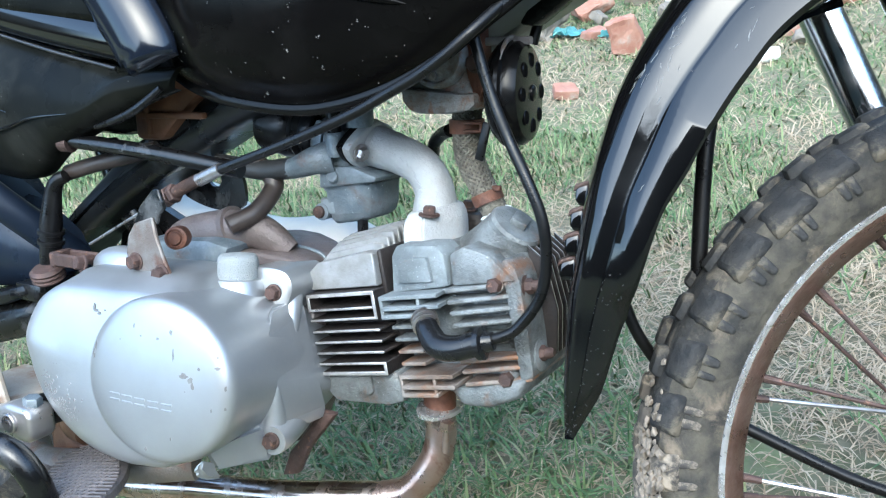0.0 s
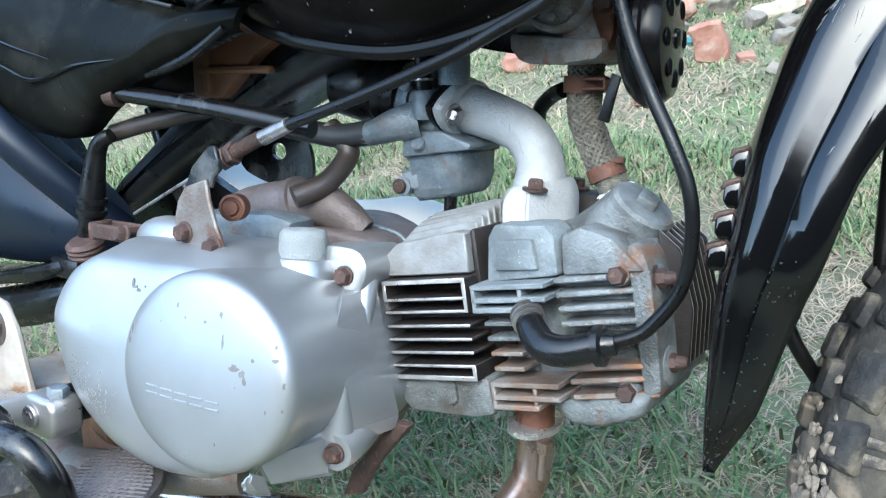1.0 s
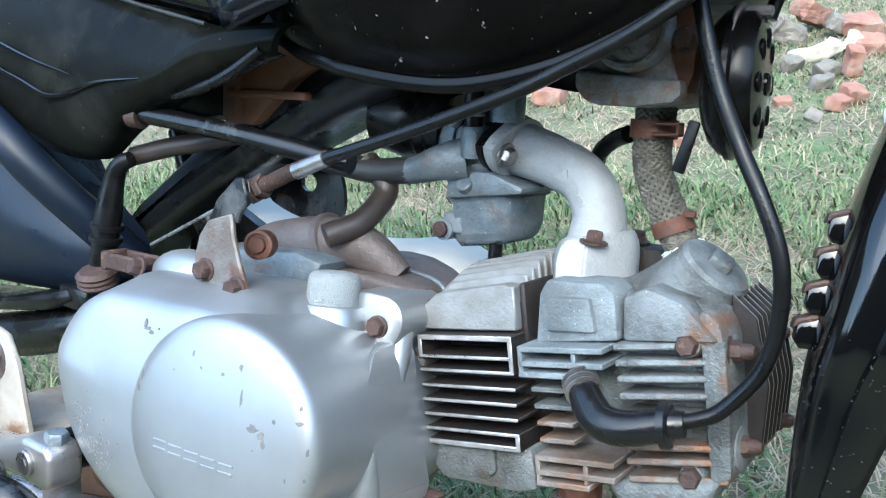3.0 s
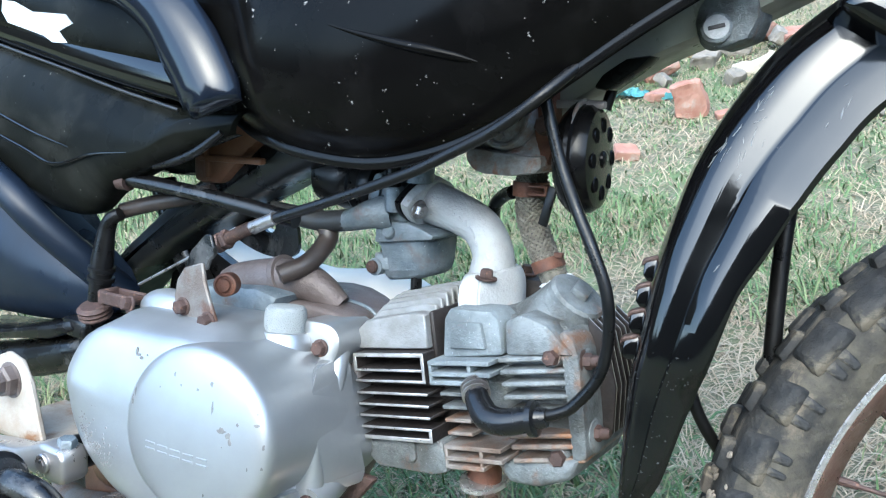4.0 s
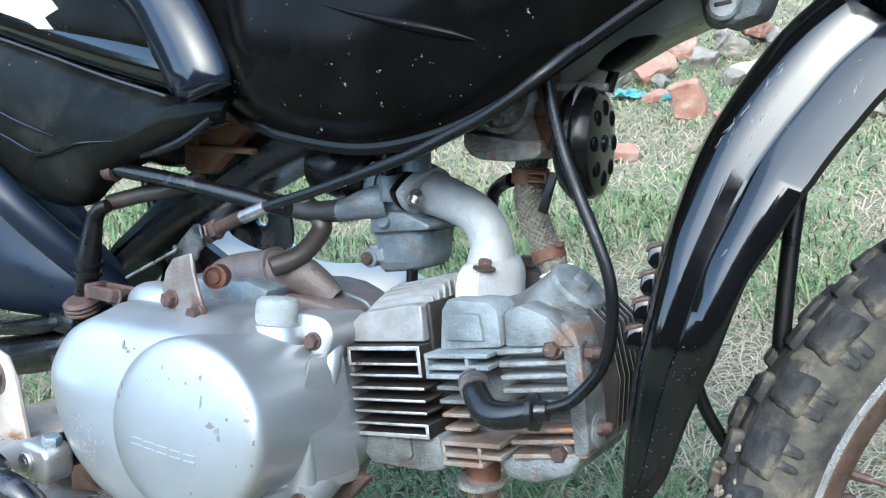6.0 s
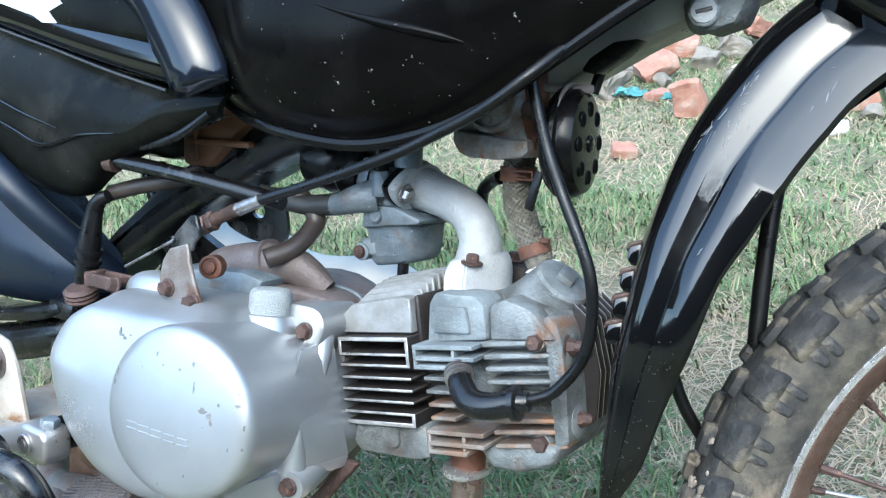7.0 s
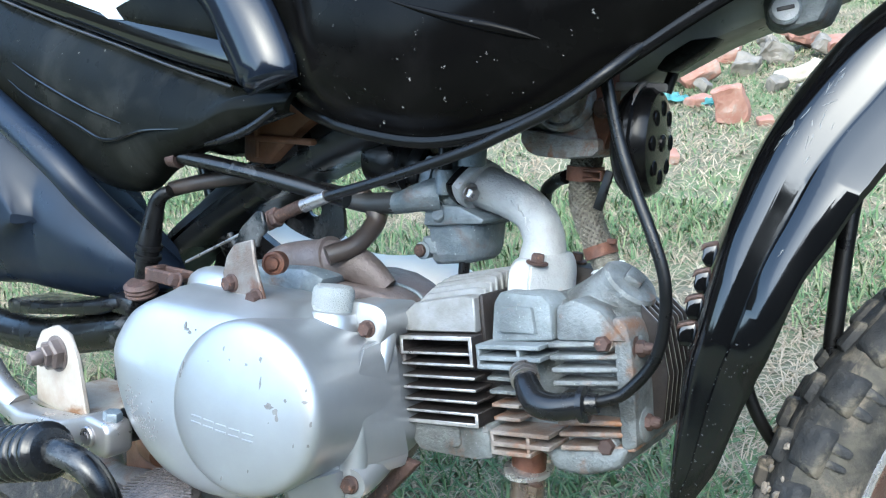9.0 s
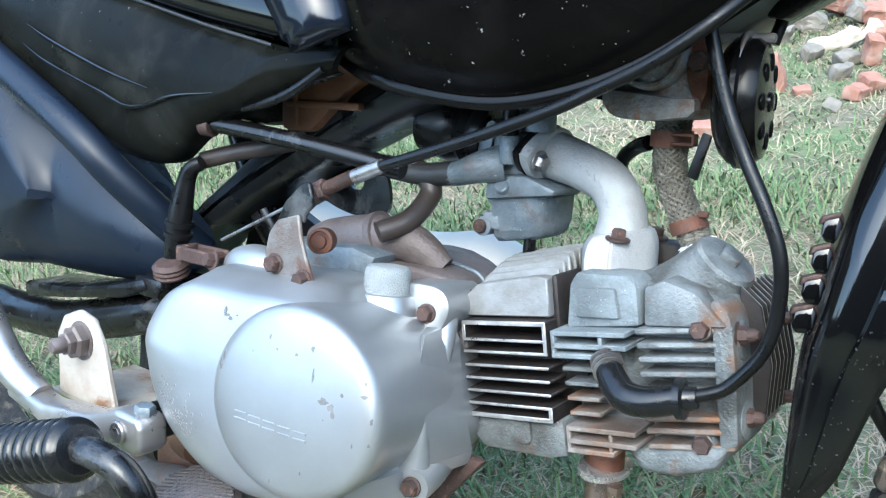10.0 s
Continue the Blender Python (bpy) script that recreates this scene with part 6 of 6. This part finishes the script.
bm = NB()
xs = [-400, -60, -12] + [-5 + 0.1 * i for i in range(91)] + [12, 60, 400]
ys = [-400, -60, -8] + [-2.5 + 0.1 * i for i in range(96)] + [20, 60, 400]
grid = [[bm.verts.new((x, y, height(x, y) if abs(x) < 6 and -3 < y < 8 else 0)) for x in xs] for y in ys]
for j in range(len(ys) - 1):
    for i in range(len(xs) - 1):
        bm.faces.new((grid[j][i], grid[j][i + 1], grid[j + 1][i + 1], grid[j + 1][i]))
ground = part("ground", bm, SOIL, None)
tagged(ground, "dry soil and thatch under patchy grass", "ground", kind="structure")


# unseen wall added behind the camera: cuts off mirrored sky, low end lets it in
bm = NB()
TOP = [(-9, 1.35), (-6, 1.3), (-3.2, 1.4), (-1.8, 1.9), (-0.8, 3.2), (0.2, 4.3), (1.2, 4.6), (3, 4.4), (6, 4.6), (9, 4.5)]
r_ = random.Random(77)
ridge = []
for k in range(73):
    x = 9 - 0.25 * k
    for (a, za), (b, zb) in zip(TOP, TOP[1:]):
        if a <= x <= b:
            z = za + (zb - za) * (x - a) / (b - a)
            break
    ridge.append((x, z + r_.uniform(-0.22, 0.2) + (0.3 if r_.random() < 0.15 else 0.0)))
prism(bm, [(-9, -0.3), (9, -0.3)] + ridge, -6.4, -6.1, 0.0)
tagged(part("unseen_wall_south", bm, WALL, None), "unseen dark wall added to darken reflections, lower at one end", "wall", kind="structure")
# unseen side walls, added only to block low sky
for name_, x_, z_ in (("unseen_wall_west", -9.3, 3.9), ("unseen_wall_east", 9.0, 4.0)):
    bm = NB()
    box(bm, (x_, -6.4, -0.3), (x_ + 0.3, 8.8, z_))
    tagged(part(name_, bm, WALL, None), "unseen dark wall added to darken reflections round the plot", "wall", kind="structure")

# unseen far wall, added to darken what the mudguard crown mirrors
bm = NB()
box(bm, (-9.0, 8.5, -0.3), (9.0, 8.8, 3.4))
tagged(part("unseen_wall_north", bm, WALL, None), "unseen dark wall added to darken reflections round the plot", "wall", kind="structure")


def blades(name, count, xr, yr, lo, hi, wide, mat, lay, label, seed, clump=0.0):
    g = np.random.default_rng(seed)
    x = g.uniform(*xr, count)
    y = g.uniform(*yr, count)
    if clump:
        keep = np.array([noise.noise(V(a * 2.2, b * 2.2, 7.0 + 20 * (seed > 2))) * 1.0 + noise.noise(V(a * 7, b * 7, 1.0)) * 0.5 for a, b in zip(x, y)]) > g.uniform(-clump, clump, count) - 0.05
        x, y = x[keep], y[keep]
    edge = np.minimum(np.minimum(x - xr[0], xr[1] - x) / 0.5, (yr[1] - y) / 0.5 if yr[1] > 4 else 1.0)
    keep = g.uniform(0, 1, len(x)) < np.minimum(edge, (y - yr[0]) / 0.4 if yr[0] < 0 else 1.0)
    x, y = x[keep], y[keep]
    n = len(x)
    z = np.array([height(a, b) for a, b in zip(x, y)])
    h = g.uniform(lo, hi, n)
    a = g.uniform(0, math.tau, n)
    lean = g.uniform(*lay, n)
    w = wide * g.uniform(0.6, 1.3, n)
    dx, dy = np.cos(a), np.sin(a)
    sx, sy = -dy * w / 2, dx * w / 2
    curl = g.uniform(0.2, 0.6, n)
    px, py, pz = x + dx * h * np.sin(lean) * 0.5, y + dy * h * np.sin(lean) * 0.5, z + h * np.cos(lean) * 0.55
    l2 = np.minimum(lean + curl, 1.75)
    qx, qy, qz = px + dx * h * np.sin(l2) * 0.5, py + dy * h * np.sin(l2) * 0.5, np.maximum(pz + h * np.cos(l2) * 0.45, z + 0.002)
    verts = np.stack([np.stack([x - sx, y - sy, z - 0.004], 1), np.stack([x + sx, y + sy, z - 0.004], 1), np.stack([px + sx * 0.8, py + sy * 0.8, pz], 1), np.stack([px - sx * 0.8, py - sy * 0.8, pz], 1),
                      np.stack([qx, qy, qz], 1)], 1).reshape(-1, 3)
    i0 = np.arange(n) * 5
    me = bpy.data.meshes.new(name)
    loops = np.stack([i0, i0 + 1, i0 + 2, i0 + 3, i0 + 3, i0 + 2, i0 + 4], 1).reshape(-1)
    me.vertices.add(n * 5)
    me.vertices.foreach_set("co", verts.reshape(-1))
    me.loops.add(n * 7)
    me.loops.foreach_set("vertex_index", loops)
    me.polygons.add(n * 2)
    starts = (np.arange(n)[:, None] * 7 + np.array([0, 4])).reshape(-1)
    me.polygons.foreach_set("loop_start", starts)
    me.update(calc_edges=True)
    me.materials.append(mat)
    return tagged(new(name, me), label, "grass", kind="stuff")


blades("grass", 150000, (-2.2, 1.8), (-0.9, 1.3), 0.02, 0.070, 0.0034, GRASS, (0.4, 1.4), "short green grass in uneven tufts", 1, 0.42)
blades("grass", 215000, (-3.8, 2.2), (1.3, 5.2), 0.015, 0.045, 0.0034, GRASS, (0.6, 1.45), "short green grass in uneven tufts", 2, 0.42)
blades("dry_grass", 290000, (-2.2, 1.8), (-0.9, 1.3), 0.02, 0.065, 0.0021, STRAW, (1.1, 1.5), "dry yellow straw lying among the grass", 3, 1.3)
blades("dry_grass", 290000, (-3.8, 2.2), (1.3, 5.2), 0.02, 0.07, 0.0028, STRAW, (1.1, 1.5), "dry yellow straw lying among the grass", 4, 1.3)


# ---- rubble on the grass ----
def lump(name, size, at, turn, mat, label, category, seed, group="", rough=0.18):
    r = random.Random(seed)
    b = NB()
    box(b, (-size[0] / 2, -size[1] / 2, -size[2] / 2), (size[0] / 2, size[1] / 2, size[2] / 2), 0.0)
    bmesh.ops.subdivide_edges(b, edges=b.edges[:], cuts=5, use_grid_fill=True)
    low = min(size)
    for v in b.verts:
        k = noise.noise_vector(v.co * 12 + V(seed, seed * 2, 0)) * 1.6 + noise.noise_vector(v.co * 45 + V(seed, 0, seed)) * 0.55
        corner = (abs(v.co.x) / size[0] * 2) ** 4 + (abs(v.co.y) / size[1] * 2) ** 4 + (abs(v.co.z) / size[2] * 2) ** 4
        v.co *= 1 - 0.07 * max(0.0, corner - 1.3)
        v.co += k * low * rough
    me = bpy.data.meshes.new(name)
    b.to_mesh(me)
    b.free()
    me.materials.append(mat)
    ob = new(name, me)
    at = (0.925 * at[0] - 0.054, 0.75 * at[1] + 0.30)
    tilt = Euler([radians(q) for q in turn]).to_matrix()
    low_z = min((tilt @ v.co).z for v in me.vertices)
    ob.matrix_world = Matrix.Translation((at[0], at[1], height(*at) - low_z - 0.004)) @ tilt.to_4x4()
    return tagged(ob, label, category, group)

B = "broken red brick lying in the grass"
for k, (at, size, turn) in enumerate((((-0.93, 2.90), (0.15, 0.10, 0.07), (8, 4, 20)), ((-0.72, 2.66), (0.15, 0.10, 0.06), (25, -18, 40)), ((-0.50, 1.67), (0.07, 0.06, 0.03), (12, 10, 30)),
                                     ((-0.02, 2.30), (0.15, 0.07, 0.05), (-8, -14, 15)), ((-1.03, 2.05), (0.10, 0.09, 0.05), (4, 6, 10)), ((-0.62, 2.36), (0.09, 0.06, 0.03), (5, 3, 60)),
                                     ((-0.76, 3.06), (0.17, 0.10, 0.07), (3, 8, 10)), ((-0.25, 2.54), (0.05, 0.06, 0.10), (8, 12, 30)), ((-0.19, 2.18), (0.06, 0.06, 0.05), (20, 10, 45)),
                                     ((-0.21, 2.12), (0.07, 0.05, 0.04), (10, 10, 75)), ((-0.35, 3.22), (0.15, 0.10, 0.06), (12, 5, 35)), ((-0.52, 3.30), (0.16, 0.10, 0.07), (5, 25, 65)),
                                     ((-0.27, 2.90), (0.10, 0.08, 0.06), (15, 5, 20)), ((0.10, 2.75), (0.16, 0.10, 0.07), (5, 10, 40)), ((-1.15, 3.10), (0.15, 0.10, 0.07), (5, 10, 70)),
                                     ((0.04, 3.05), (0.12, 0.09, 0.06), (18, 5, 25)), ((-0.10, 2.70), (0.07, 0.06, 0.05), (30, 12, 5)), ((-0.36, 2.14), (0.05, 0.04, 0.03), (10, 0, 30)))):
    lump("brick_piece", [0.84 * q for q in size], at, turn, BRICK, B, "brick", 30 + k, "rubble on the grass")
lump("brick_piece", (0.085, 0.035, 0.10), (-0.46, 2.14), (4, -6, 20), BRICK, "broken hollow red brick standing on edge", "brick", 61, "rubble on the grass", 0.25)
S = "pale grey lump of rubble on the grass"
for k, (at, size) in enumerate((((-0.80, 2.38), (0.13, 0.12, 0.10)), ((-0.55, 3.06), (0.15, 0.12, 0.09)), ((-0.66, 2.55), (0.06, 0.06, 0.04)), ((-0.30, 2.37), (0.07, 0.06, 0.05)), ((-0.44, 2.60), (0.08, 0.06, 0.05)),
                               ((-0.40, 3.18), (0.09, 0.08, 0.06)), ((-0.10, 2.42), (0.06, 0.05, 0.05)), ((0.03, 2.21), (0.06, 0.05, 0.04)), ((-0.33, 2.53), (0.09, 0.07, 0.05)), ((-0.25, 1.98), (0.05, 0.05, 0.015)),
                               ((-0.85, 2.70), (0.06, 0.05, 0.04)), ((-0.60, 2.85), (0.10, 0.07, 0.06)), ((0.08, 2.42), (0.08, 0.06, 0.05)), ((-0.16, 2.86), (0.07, 0.06, 0.05)), ((-0.95, 3.2), (0.12, 0.1, 0.07)))):
    lump("stone", [0.72 * q for q in size], at, (k * 17 % 40, k * 23 % 30, k * 41 % 90), STONE, S, "stone", 80 + k, "rubble on the grass", 0.3)
lump("mortar_piece", (0.14, 0.04, 0.035), (-0.40, 2.77), (5, -10, 25), MORTAR, "long cream-coloured lump of mortar", "mortar", 101, "rubble on the grass", 0.3)
lump("mortar_piece", (0.07, 0.04, 0.04), (-0.31, 2.86), (5, -40, 60), MORTAR, "cream-coloured lump of mortar", "mortar", 102, "rubble on the grass", 0.3)

# a white bottle lying on its side
bm = NB()
m = Matrix.Translation((-0.096, 1.810, height(-0.096, 1.810) + 0.019)) @ Matrix.Rotation(radians(20), 4, "Z") @ Matrix.Rotation(radians(90), 4, "Y") @ Matrix.Translation((0, 0, -0.04))
lathe(bm, [(0.012, 0), (0.019, 0.002), (0.0205, 0.006), (0.0205, 0.056), (0.018, 0.062), (0.014, 0.065)], m, 28)
bottle = tagged(part("bottle_body", bm, WHITE_PLASTIC, None), "")
holder = tagged(new("bottle"), "small white plastic bottle lying in the grass", "bottle")
bottle.parent = holder
bm = NB()
lathe(bm, [(0.0165, 0.064), (0.0175, 0.066), (0.0175, 0.079), (0.0160, 0.081)], m, 28)
part("bottle_cap", bm, WHITE_PLASTIC, holder)

# a scrap of plastic bag
bm = NB()
nx, ny = 26, 10
vs = []
for j in range(ny + 1):
    for i in range(nx + 1):
        u, v = i / nx, j / ny - 0.5
        x = -0.757 + 0.195 * u
        y = 2.055 + 0.05 * v + 0.02 * math.sin(u * 5) + 0.012 * noise.noise(V(u * 5, v * 5, 2))
        wide = 1.2 - 0.95 * step(u, 0.35, 0.6) + 0.25 * noise.noise(V(u * 8, 0, 1))
        vs.append(bm.verts.new((x, 2.055 + (y - 2.055) * wide, height(x, y) + 0.026 + 0.014 * noise.noise(V(u * 9, v * 4, 0.5)) + 0.008 * noise.noise(V(u * 22, v * 9, 3.5)) - 0.012 * u)))
for j in range(ny):
    for i in range(nx):
        a = j * (nx + 1) + i
        bm.faces.new((vs[a], vs[a + 1], vs[a + nx + 2], vs[a + nx + 1]))
bmesh.ops.solidify(bm, geom=bm.faces[:], thickness=0.0015)
tagged(part("plastic_bag", bm, TEAL, None, sharp=70), "crumpled teal plastic bag scrap in the grass", "plastic bag")
